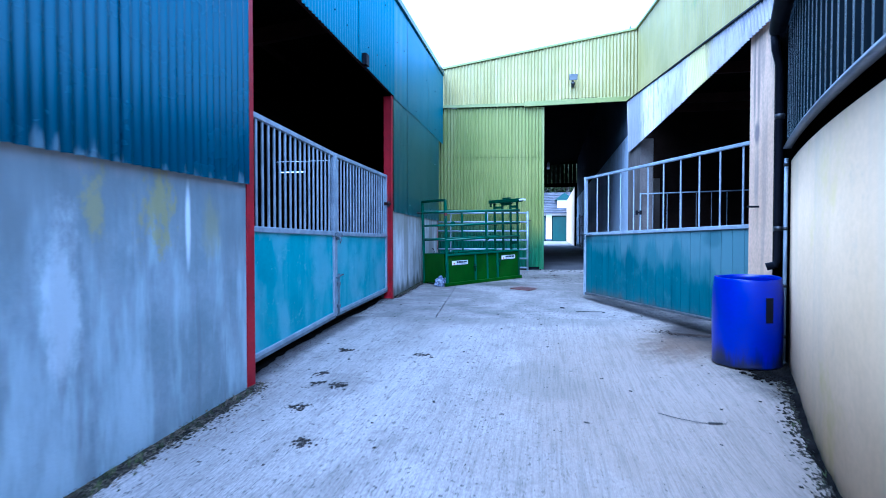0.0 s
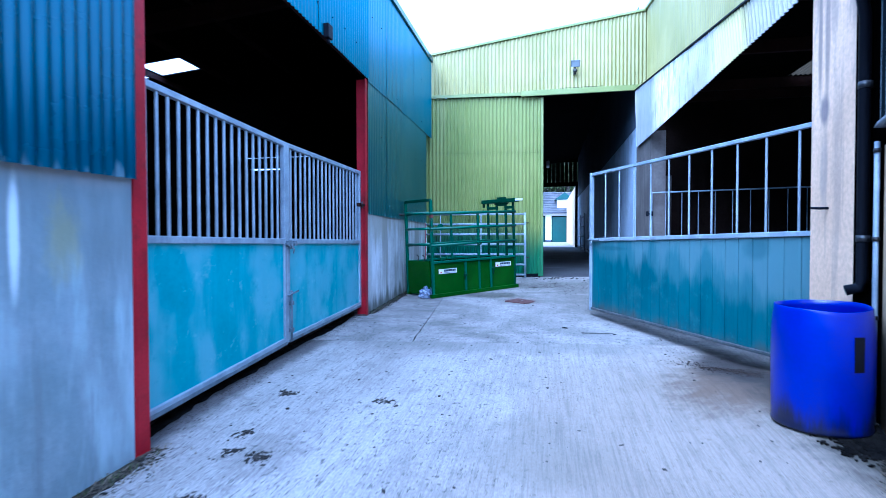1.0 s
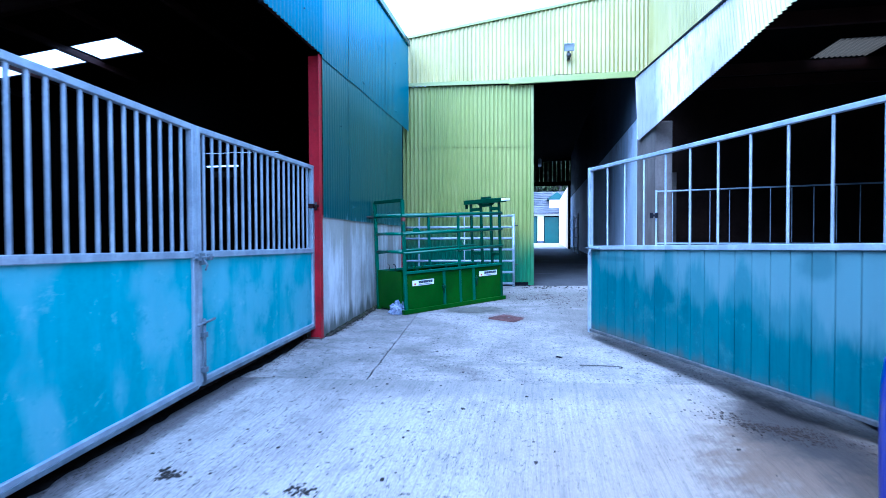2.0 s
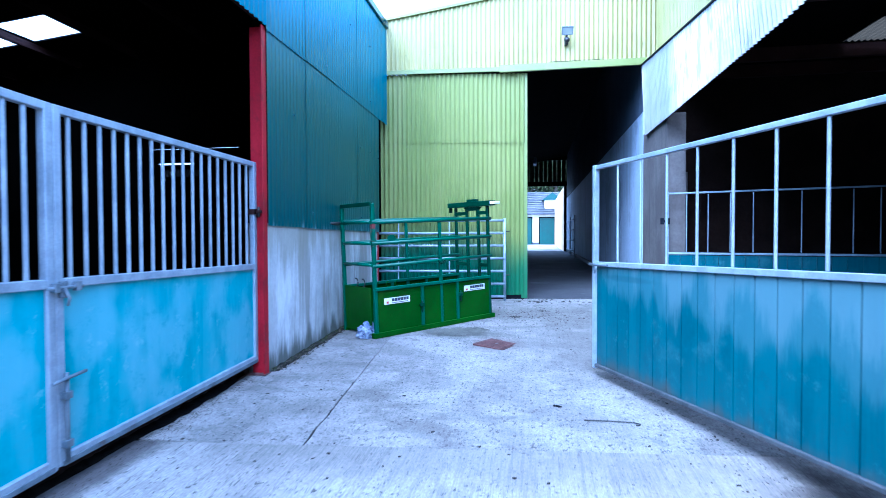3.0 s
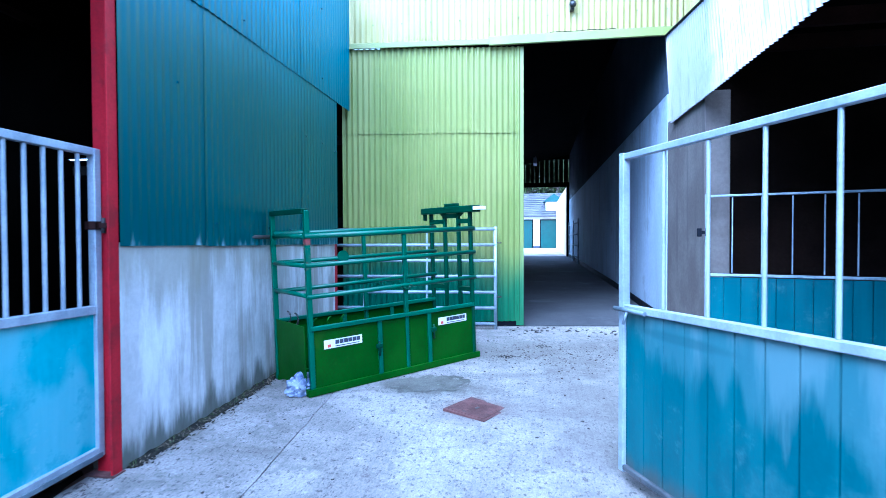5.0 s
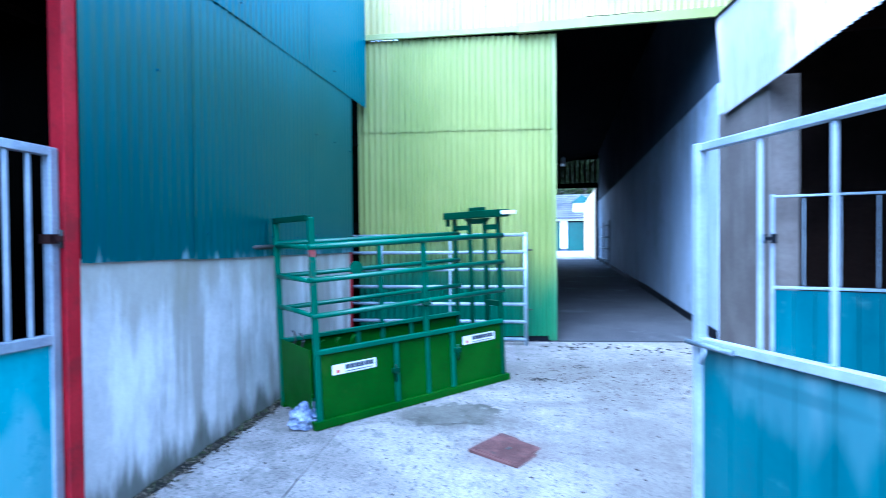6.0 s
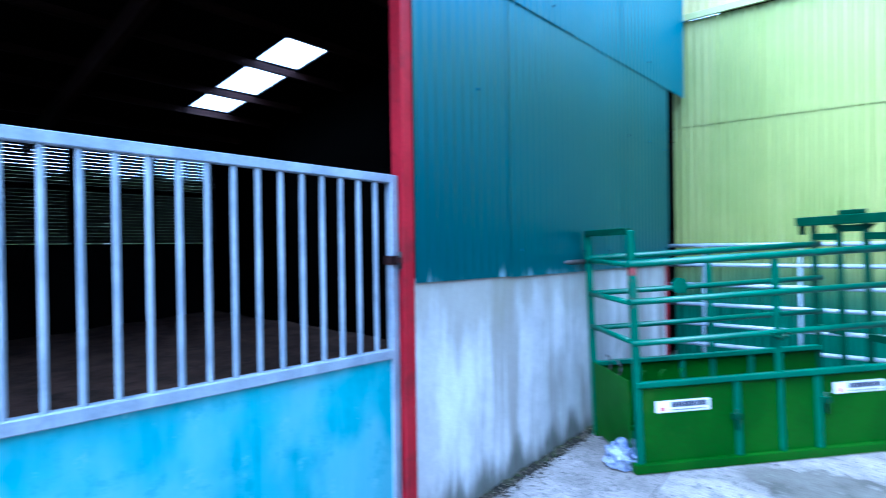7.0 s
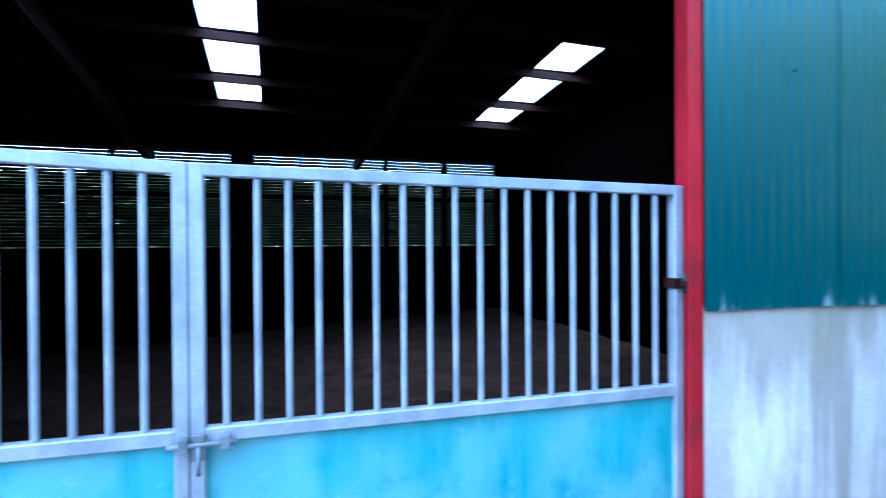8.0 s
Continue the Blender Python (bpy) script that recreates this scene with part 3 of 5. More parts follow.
GAP = 0.005
SLAB_EDGE_N = 12.70
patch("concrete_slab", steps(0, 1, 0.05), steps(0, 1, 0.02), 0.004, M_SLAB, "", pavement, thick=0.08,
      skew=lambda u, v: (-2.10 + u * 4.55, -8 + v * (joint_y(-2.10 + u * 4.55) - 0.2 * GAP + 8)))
patch("concrete_slab", steps(0, 1, 0.1), steps(0, 1, 0.012), 0.002, M_SLAB_WORN, "", pavement, thick=0.08,
      skew=lambda u, v: ((-2.10 + u * (joint_x(7 + v * 5.6) - GAP + 2.10)), joint_y(-1.7) + 0.2 * GAP + v * (12.55 - joint_y(-1.7) - GAP)))
patch("concrete_slab", steps(0, 1, 0.06), steps(0, 1, 0.012), 0.005, M_SLAB_WORN, "", pavement, thick=0.08,
      skew=lambda u, v: (joint_x(7 + v * 5.7) + GAP + u * (2.45 - joint_x(7 + v * 5.7) - GAP), joint_y(joint_x(7) + u * 3.4) + 0.2 * GAP + v * (12.71 + 0.125 * (joint_x(12) + u * 3.5) - joint_y(joint_x(7) + u * 3.4) - GAP)))
patch("concrete_slab", steps(-1.2, 2.3, 0.35), steps(12.78, 33.5, 0.7), 0.0, M_SLAB_DARK, "passage floor slab, coloured dark for the shade indoors", pavement, thick=0.08,
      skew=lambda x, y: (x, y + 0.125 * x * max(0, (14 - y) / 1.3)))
patch("concrete_slab", steps(-30, 30, 3), steps(33.52, 46, 1.2), -0.01, M_SLAB, "pale concrete of the far yard", pavement, thick=0.08)
straw_floor = patch("floor", steps(-12, -1.99, 0.4), steps(-8, 11.75, 0.4), -0.02, M_STRAW, "brown trampled bedding on the shed floor", wob=0.05, category="shed floor")
shed_floor = patch("floor_2", steps(2.5, 11, 0.5), steps(5.0, 13, 0.5), 0.0, M_SLAB_DARK, "concrete floor of the open pen, coloured dark for the shade indoors", category="shed floor")

# ---- west shed: concrete wall, teal sheets, red posts ----
XW = -1.945
wall_west = solid("wall_west", B((XW - 0.2, -8, -0.6), (XW, 4.205, 1.975), 0.012), M_WALL, "streaked grey concrete wall with teal corrugated sheeting above", "shed wall")
wall_west_2 = solid("wall_west_2", B((XW - 0.2, 8.362, 0.2), (XW, 11.86, 1.95), 0.012), M_WALL_PALE, "short streaked concrete wall with teal corrugated sheeting above", "shed wall")
cladding(wall_west, (XW + 0.028, -8.0), 90, 12.205, 1.945, 5.31, M_TEAL, z1b=5.3, amp=0.030)
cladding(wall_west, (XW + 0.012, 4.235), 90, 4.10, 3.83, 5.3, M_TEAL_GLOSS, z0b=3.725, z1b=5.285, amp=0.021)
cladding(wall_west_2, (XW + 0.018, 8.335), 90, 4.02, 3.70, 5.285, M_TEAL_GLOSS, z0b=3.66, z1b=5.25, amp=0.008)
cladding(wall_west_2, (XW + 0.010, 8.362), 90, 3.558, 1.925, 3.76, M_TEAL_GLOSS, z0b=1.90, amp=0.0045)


def eave_trim(name, p, q, label):
    bm = bmesh.new()
    bar(bm, p, q, 0.07, 0.10, 0.01)
    return solid(name, bm, M_TEAL, label, "eave trim")


eave_trim("trim", (XW + 0.03, -8, 5.33), (XW + 0.03, 12.36, 5.265), "teal folded eave flashing along the shed roof")
bm = bmesh.new()
bar(bm, (XW - 0.03, 4.32, 3.915), (XW - 0.03, 8.26, 3.815), 0.05, 0.12, 0.006)
solid("trim_2", bm, M_PURLIN, "dark steel lintel rail over the shed opening", "lintel")


def steel_post(y0, y1, z0, z1, x1=XW + 0.006, depth=0.16, side=1, inset=0.0, back=True, label="red oxide painted steel stanchion beside the shed gate"):
    """A steel channel: flanges towards yard and shed, the web on one side."""
    post = thing("steel_post", pose(x1, (y0 + y1) / 2, z0), label, "post", "red stanchions of the shed")
    w = (y1 - y0) / 2
    h = z1 - z0
    part("flange", B((-0.014, -w, 0), (0.0, w, h), 0.003), M_RED, post)
    if back:
        part("flange", B((-depth, -w, 0), (-depth + 0.014, w, h), 0.003), M_RED, post)
    lo, hi = sorted((side * (w - inset - 0.012), side * (w - inset - 0.002)))
    part("web", B((-depth + 0.014, lo, 0), (-0.014, hi, h)), M_RED, post)
    bm = bmesh.new()
    box(bm, (-depth - 0.02, -w - 0.012, 0.0), (0.014, w + 0.012, 0.012), 0.003)
    part("base_plate", bm, M_RUST, post, "rusty base plate")
    return post


steel_post(4.205, 4.315, gz(XW, 4.28), 3.82, side=-1)
steel_post(8.285, 8.361, gz(XW, 8.3), 3.72, side=1, inset=0.010, back=False)
# Unseen backing added to stop light leaking between post and sheets.
solid("wall_west_3", B((XW - 0.12, 8.36, 1.9), (XW - 0.03, 11.86, 5.2)), M_SHED, "dark backing added behind the teal sheets to stop light leaks", "shed wall")
steel_post(11.868, 11.95, gz(XW, 11.9), 3.66, x1=XW - 0.004, label="red steel stanchion at the shed's dark corner gap")

bk = thing("hinge_bracket", pose(-2.05, 8.306, 2.05), "dark red hinge clamp between the gate stile and the post", "bracket")
bm = bmesh.new()
for lo, hi in (((-0.038, -0.034, -0.024), (0.040, -0.026, 0.024)), ((0.030, -0.034, -0.024), (0.040, 0.030, 0.024)), ((-0.038, 0.026, -0.024), (0.040, 0.032, 0.024))):
    box(bm, lo, hi, 0.002)
part("clamp", bm, M_PURLIN, bk)
part("arm", B((0.028, -0.012, -0.014), (0.092, 0.004, 0.014), 0.003), M_PURLIN, bk)
part("pin", tube(bmesh.new(), [(0.052, 0.006, -0.045), (0.052, 0.006, 0.045)], 0.011, 10), M_DARKIRON, bk)


def sheet_bolts(parent, spots, nrm):
    """Small domed fixings through the sheets, each a washer and a head."""
    bm = bmesh.new()
    rot = Vector((0, 0, 1)).rotation_difference(Vector(nrm)).to_matrix().to_4x4()
    for p in spots:
        m_ = Matrix.Translation(p) @ rot
        bmesh.ops.create_cone(bm, cap_ends=True, segments=8, radius1=0.010, radius2=0.009, depth=0.004, matrix=m_)
        bmesh.ops.create_cone(bm, cap_ends=True, segments=6, radius1=0.007, radius2=0.005, depth=0.014, matrix=m_)
    return part("sheet_fixings", bm, M_TEAL if parent.name != "wall_green" else M_GREEN, parent, "painted roofing bolts and washers")


rng = random.Random(12)
sheet_bolts(wall_west_2, [(XW + 0.034, 8.47 + 0.418 * k + rng.uniform(-0.01, 0.01), z + rng.uniform(-0.02, 0.02)) for k in range(9) for z in (2.08, 3.05) if rng.random() < 0.45]
            + [(XW + 0.044, 8.47 + 0.418 * k, z + rng.uniform(-0.02, 0.02)) for k in range(9) for z in (3.82, 4.6) if rng.random() < 0.45], (1, 0, 0))
sheet_bolts(wall_west, [(XW + 0.036, -0.38 + 0.38 * k, z + rng.uniform(-0.02, 0.02)) for k in range(12) for z in (2.1, 3.2, 4.4)]
            + [(XW + 0.036, 4.45 + 0.38 * k, z + rng.uniform(-0.02, 0.02)) for k in range(10) for z in (4.05, 4.9)], (1, 0, 0))

# dark interior of the west shed
XF = -12.0
ROOF_FALL = 0.0987
Y_END = 11.75


def roof_z(x):
    return 5.27 - ROOF_FALL * (XW - x)


def roof_strip(bm, xa, xb, ya, yb):
    za, zb = roof_z(xa), roof_z(xb)
    vs = [bm.verts.new(p) for p in ((xa, ya, za), (xb, ya, zb), (xb, yb, zb), (xa, yb, za), (xa, ya, za + 0.05), (xb, ya, zb + 0.05), (xb, yb, zb + 0.05), (xa, yb, za + 0.05))]
    for f in ((0, 1, 2, 3), (4, 7, 6, 5), (0, 4, 5, 1), (1, 5, 6, 2), (2, 6, 7, 3), (3, 7, 4, 0)):
        bm.faces.new([vs[i] for i in f])


LIGHT_COLS = ((5.75, 6.37), (10.14, 10.80))
LIGHT_ROWS = ((-5.97, -6.97), (-7.02, -8.24), (-8.29, -9.28))
SKEW = 0.036  # the purlins run slightly out of square


def skew(y):
    return SKEW * (10.45 - y)


bm = bmesh.new()
ya = -8
for c0, c1 in LIGHT_COLS:
    dx = skew((c0 + c1) / 2)
    roof_strip(bm, XF - 0.3, XW + 0.05, ya, c0)
    for xa, xb in ((XF - 0.3, -9.28 + dx), (-8.29 + dx, -8.24 + dx), (-7.02 + dx, -6.97 + dx), (-5.97 + dx, XW + 0.05)):
        roof_strip(bm, xa, xb, c0, c1)
    ya = c1
roof_strip(bm, XF - 0.3, XW + 0.05, ya, Y_END + 0.1)
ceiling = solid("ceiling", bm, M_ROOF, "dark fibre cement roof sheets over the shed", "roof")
for c0, c1 in LIGHT_COLS:
    for r0, r1 in LIGHT_ROWS:
        bm = bmesh.new()
        dx = skew((c0 + c1) / 2)
        vs = [bm.verts.new((x + dx, y, roof_z(x + dx) + 0.02)) for x, y in ((r0, c0), (r1, c0), (r1, c1), (r0, c1))]
        bm.faces.new(vs)
        bmesh.ops.solidify(bm, geom=bm.faces[:], thickness=0.003)
        ob = new("rooflight", mesh_of("rooflight", bm, M_GRP))
        tagged(ob, "translucent rooflight panel letting daylight into the dark shed", "rooflight", "rooflights of the shed")
        ob.visible_shadow = False
for x in (-3.2, -4.6, -5.92, -7.0, -8.27, -9.31, -10.6):
    bm = bmesh.new()
    xa, xb = x + skew(-8), x + skew(Y_END)
    bar(bm, (xa, -8, roof_z(xa) - 0.056), (xb, Y_END - 0.05, roof_z(xb) - 0.056), 0.06, 0.10, 0.0)
    solid("purlin", bm, M_PURLIN, "red brown roof purlin under the shed roof", "purlin", "thing")
for y in (-2.0, 4.26, 8.315):
    bm = bmesh.new()
    bar(bm, (XW - 0.15, y, roof_z(XW) - 0.28), (XF, y, roof_z(XF) - 0.28), 0.1, 0.24, 0.0)
    solid("rafter", bm, M_PURLIN, "dark steel rafter spanning the shed", "rafter", "thing")

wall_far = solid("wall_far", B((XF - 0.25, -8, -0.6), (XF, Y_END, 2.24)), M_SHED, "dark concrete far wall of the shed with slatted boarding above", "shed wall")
for z in np.arange(2.26, 4.27, 0.066):
    z = float(z)
    if not 3.25 < z < 3.38:
        part("slat", B((XF - 0.05, -8, z), (XF - 0.02, Y_END, z + (0.060 if z < 3.3 else 0.056))), M_SLAT, wall_far)
for y, w in ((-4.5, 0.06), (-0.5, 0.06), (3.55, 0.05), (5.95, 0.24), (9.0, 0.05), (10.4, 0.06)):
    part("stud", B((XF - 0.02, y - w, 2.24), (XF + 0.08, y + w, 4.3)), M_SHED, wall_far)
part("rail", B((XF - 0.02, -8, 3.26), (XF + 0.05, Y_END, 3.37)), M_SHED, wall_far)
# north end wall with narrow vent slots between boards
YA, YB = Y_END, Y_END + 0.1
bm = bmesh.new()
for x0, x1, z0, z1 in ((XF - 0.25, -5.8, -0.4, 5.2), (-4.2, XW - 0.1, -0.4, 5.2), (-5.8, -4.2, -0.4, 2.76), (-5.8, -4.2, 3.29, 5.2), (-5.8, -4.2, 3.056, 3.27),
                       (-5.8, -4.2, 2.95, 3.018), (-5.8, -4.2, 2.762, 2.82), (-5.8, -5.7, 3.01, 3.05), (-5.0, -4.2, 3.01, 3.05), (-5.8, -5.6, 2.76, 2.79), (-5.0, -4.2, 2.76, 2.79),
                       (-5.8, -5.6, 2.82, 2.95), (-4.9, -4.2, 2.82, 2.95)):
    box(bm, (x0, YA, z0), (x1, YB, z1))
wall_north = solid("wall_north", bm, M_SHADE_BLACK, "dark end wall of the shed with narrow vent slots", "shed wall")
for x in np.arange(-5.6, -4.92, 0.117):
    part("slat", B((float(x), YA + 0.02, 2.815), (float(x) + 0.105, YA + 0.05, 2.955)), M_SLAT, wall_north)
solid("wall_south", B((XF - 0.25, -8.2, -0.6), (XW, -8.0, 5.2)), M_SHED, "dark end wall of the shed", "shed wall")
# Added backing that makes the corner gap read as dark.
solid("wall_gap", B((XW - 0.55, 11.86, 0.3), (XW - 0.45, 13.9, 5.25)), M_SHED, "dark backing added to keep the corner gap black", "shed wall")

# unseen wall added behind the start of the walk, to block low sky light
solid("wall_yard_south", B((-16, -10.4, -0.5), (16, -10.0, 5.6), 0.02), M_WALL, "unseen plain wall added south of the yard to block low sky light", "wall")

# ---- green building at the head of the yard ----
GA = math.degrees(math.atan(0.125))
GD = Vector((math.cos(radians(GA)), math.sin(radians(GA)), 0))
GN = Vector((GD.y, -GD.x, 0))


def gp(x, z=0.0, out=0.0):
    """A point on the green wall's face at world x."""
    return Vector((x, 12.71 + 0.125 * x, z)) + GN * out


bm = bmesh.new()
a, b = gp(-2.2, 0, -0.10), gp(0.30, 0, -0.10)
for z in (0.75, 2.2, 3.3, 4.4, 5.2):
    bar(bm, (a.x, a.y, z), (b.x, b.y, z), 0.08, 0.12, 0.0)
wall_green = solid("wall_green", bm, M_SHED, "faded green corrugated sheet wall above and beside a tall passage doorway", "shed wall")
L1 = (0.31 + 2.05) / GD.x
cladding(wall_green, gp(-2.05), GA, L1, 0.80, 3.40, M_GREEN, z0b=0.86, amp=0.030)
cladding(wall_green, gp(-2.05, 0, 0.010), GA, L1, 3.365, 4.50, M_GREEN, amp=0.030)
bm = bmesh.new()
bar(bm, gp(-2.05, 0.78, -0.03), gp(0.30, 0.84, -0.03), 0.04, 0.16, 0.0)
part("sole_plate", bm, M_GUTTER, wall_green, "black strip under the sheets")
L2 = (2.46 + 2.15) / GD.x
cladding(wall_green, gp(-2.15, 0, 0.05), GA, L2, 4.50, 5.33, M_GREEN_PALE, z0b=4.66, z1b=6.19, amp=0.022)
bm = bmesh.new()
bar(bm, gp(-2.15, 4.52, 0.07), gp(-0.08, 4.55, 0.07), 0.03, 0.07, 0.004)
part("seam_flashing", bm, M_GREEN, wall_green)
bm = bmesh.new()
bar(bm, gp(-0.1, 4.545, 0.10), gp(2.25, 4.635, 0.10), 0.045, 0.115, 0.006)
part("door_header", bm, M_GREEN, wall_green, "pale green folded door header")
bm = bmesh.new()
bar(bm, gp(0.31, 0.80, 0.0), gp(0.31, 4.5, 0.0), 0.03, 0.10, 0.004, up=(1, 0, 0))
part("door_jamb", bm, M_GREEN, wall_green)
bm = bmesh.new()
bar(bm, gp(-2.18, 5.345, 0.07), gp(2.46, 6.21, 0.07), 0.06, 0.05, 0.006)
part("barge_trim", bm, M_GREEN, wall_green)
sheet_bolts(wall_green, [gp(-2.0 + 0.38 * k, z + 0.012 * (k % 3), 0.03) for k in range(7) for z in (1.2, 3.3)]
            + [gp(-2.0 + 0.38 * k, 4.78 + 0.035 * 0.38 * k, 0.085) for k in range(12)], GN)
bm = bmesh.new()
tube(bm, [gp(0.68 + 0.085 * k, 4.640 + 0.003 * math.sin(k * 1.3) + 0.0035 * k, 0.115) for k in range(11)], 0.004, 6)
part("cable", bm, M_GUTTER, wall_green, "black cable clipped above the header")
# roof of the passage building, behind the sheets
bm = bmesh.new()
p = [gp(-2.2, 5.33, 0.05), gp(2.45, 6.2, 0.05)]
vs = [bm.verts.new(v) for v in (p[0], p[1], (2.45, 33.4, 6.2), (-2.2, 33.4, 5.33))]
bm.faces.new(vs)
bmesh.ops.solidify(bm, geom=bm.faces[:], thickness=0.06)
solid("ceiling_2", bm, M_ROOF, "dark roof sheets over the long passage", "roof")

# passage
XR = 2.228
wall_passage = solid("wall_passage", B((XR, 13.02, 0.4), (XR + 0.2, 33.4, 3.86), 0.01), M_WHITEWALL, "whitewashed concrete wall along the dark passage", "passage wall")
cladding(wall_passage, (XR + 0.03, 33.4), -90, 20.4, 3.83, 6.3, M_PASSAGE_SHEET, width=0.99, pitch=0.076, amp=0.014)
bm = bmesh.new()
bar(bm, (XR - 0.012, 13.05, gz(2, 13.05) + 0.06), (XR - 0.012, 18, gz(2, 18) + 0.06), 0.02, 0.13, 0.003)
bar(bm, (XR - 0.012, 18, gz(2, 18) + 0.06), (XR - 0.012, 33.3, gz(2, 33.3) + 0.06), 0.02, 0.13, 0.003)
part("skirting", bm, M_GUTTER, wall_passage, "black strip along the wall foot")
solid("wall_passage_2", B((-1.3, 12.75, 0.4), (-1.1, 33.4, 5.6)), M_SHED, "dark wall on the far side of the passage", "passage wall")
# far end of the passage: header with upright slats over the way out
wall_end = solid("wall_end", B((-1.2, 33.2, 5.95), (2.3, 33.4, 6.4)), M_SHED, "dark slatted header over the passage's far opening", "passage wall")
for x in np.arange(-1.15, 2.25, 0.24):
    part("slat", B((float(x), 33.28, 4.72), (float(x) + 0.222, 33.31, 5.98)), M_SLAT, wall_end)
part("beam", B((-1.2, 33.22, 4.55), (2.3, 33.38, 4.78)), M_SHED, wall_end)
part("end_post", B((2.10, 33.1, 0.9), (2.226, 33.38, 4.6)), M_SHED, wall_end)
solid("wall_yard_far", B((2.10, 33.42, 0.5), (2.32, 45.9, 4.55), 0.01), M_CREAM, "cream rendered wall beside the far yard", "wall")
bm = bmesh.new()
tube(bm, [(0.55, 31.4, 6.1), (0.55, 31.4, 5.75)], 0.015, 6)
box(bm, (0.45, 31.0, 5.45), (0.62, 31.8, 5.75), 0.04)
solid("hanging_lamp", bm, M_LABEL, "pale strip lamp hanging at the passage end", "lamp", "thing")

# ---- east building ----
FAS = 0.138


def fascia_top(y):
    return 4.57 - FAS * (12.9 - y)


bm = B((XR, 11.45, 0.3), (XR + 0.25, 13.0, 3.48), 0.012)
wall_east = solid("wall_east", bm, M_PIER_SHADED, "beige concrete wall end under a weathered white sheet fascia", "shed wall")
cladding(wall_east, (XR - 0.03, 12.93), -90, 7.85, 3.395, fascia_top(12.93), M_WHITE, z0b=3.30, z1b=fascia_top(5.08), width=1.0)
for ob in wall_east.children:  # the sheets hang parallel to the sloping roof edge, out of plumb
    zs_ = [v.co.z for v in ob.data.vertices]
    top_ = max(zs_)
    for v in ob.data.vertices:
        v.co.x += 0.25 * (top_ - FAS * v.co.x - v.co.z)
bm = bmesh.new()
bar(bm, (XR - 0.03, 12.93, fascia_top(12.93) + 0.012), (XR - 0.03, 5.08, fascia_top(5.08) + 0.012), 0.07, 0.022, 0.004)
part("top_flashing", bm, M_GUTTER, wall_east)
cladding(wall_east, (XR + 0.20, 13.0), -90, 8.0, fascia_top(13.0) - 0.1, 6.21, M_GREEN_PALE, z0b=fascia_top(5.0) - 0.1, z1b=4.95, amp=0.022)
bm = bmesh.new()
bar(bm, (XR + 0.17, 13.0, 6.23), (XR + 0.17, 5.0, 4.97), 0.06, 0.05, 0.006)
part("barge_trim", bm, M_GREEN, wall_east)
pier = solid("pier", B((XR, 5.13, 0.2), (XR + 0.42, 5.68, 3.46), 0.015), M_PIER, "stained beige concrete pier holding the open gate", "pier")
bm = bmesh.new()
tube(bm, [(XR + 0.02, 5.43, 1.80), (XR - 0.05, 5.44, 1.80), (XR - 0.07, 5.50, 1.805)], 0.009, 8)
hk = part("hook", bm, M_GUTTER, pier, "rusty gate hook")
# inside of the east pen
bm = bmesh.new()
# Stops at 2.85 so the dark wall behind imitates the shade higher up.
box(bm, (XR + 0.25, 12.95, 0.3), (2.9, 13.04, 2.85))
solid("wall_pen_back", B((XR + 0.25, 13.05, 0.3), (11, 13.2, 4.9)), M_PEN, "dark brown back wall of the pen", "shed wall")
solid("wall_pen_north", bm, M_PIER_SHADED, "beige concrete end wall of the dark pen", "shed wall")
bm = bmesh.new()
box(bm, (11, 4.8, 0.0), (11.2, 13.2, 4.9))
box(bm, (2.66, 4.95, 0.0), (11, 5.1, 4.9))
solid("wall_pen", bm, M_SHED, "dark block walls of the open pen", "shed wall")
RX0, RX1, RY0, RY1 = 4.60, 5.40, 11.1, 11.93


def deck(z0, z1):
    """A flat roof layer with the opening for the pen's rooflight."""
    bm = bmesh.new()
    for lo, hi in (((XR + 0.25, 4.9), (RX0, 13.2)), ((RX1, 4.9), (11.2, 13.2)), ((RX0, 4.9), (RX1, RY0)), ((RX0, RY1), (RX1, 13.2))):
        box(bm, (lo[0], lo[1], z0), (hi[0], hi[1], z1))
    return bm


solid("ceiling_3", deck(4.455, 4.52), M_ROOF, "dark roof sheets over the pen", "roof")
bm = bmesh.new()
cols = steps(RX0 - 0.02, RX1 + 0.02, 0.0095)
a = [bm.verts.new((x, RY0 - 0.05, 4.455 + 0.014 * math.cos(math.tau * x / 0.076))) for x in cols]
b = [bm.verts.new((x, RY1 - 0.004, 4.455 + 0.014 * math.cos(math.tau * x / 0.076))) for x in cols]
for k in range(len(cols) - 1):
    bm.faces.new((a[k], a[k + 1], b[k + 1], b[k])).smooth = True
rl = new("rooflight", mesh_of("rooflight", bm, M_GRP_DULL))
tagged(rl, "dull corrugated translucent rooflight over the dark pen", "rooflight")
for y in (6.4, 8.2, 10.0, 12.02, 12.8):
    solid("purlin", B((XR + 0.3, y - 0.035, 4.27), (11, y + 0.035, 4.45)), M_RUSTY_PURLIN, "rusty red purlin under the pen roof", "purlin", "thing")

# ---- curved cream wall with dark sheets above ----
def cx(y):
    """Line of the curved wall: x at y."""
    s = y - 2
    return 2.27 - (0.174 * (4.92 - y) + 0.0275 * (2.92 ** 2 - s * s))


ARC_Y = steps(-9.9, 4.92, 0.23)


def arc_band(z0, z1, out0, out1, thick=0.0):
    bm = bmesh.new()
    rows = []
    for y in ARC_Y:
        x = cx(max(y, -0.9)) if y > -0.9 else cx(-0.9)
        rows.append([bm.verts.new(v) for v in ((x - out0, y, z0), (x - out1, y, z1), (x + thick, y, z1), (x + thick, y, z0))])
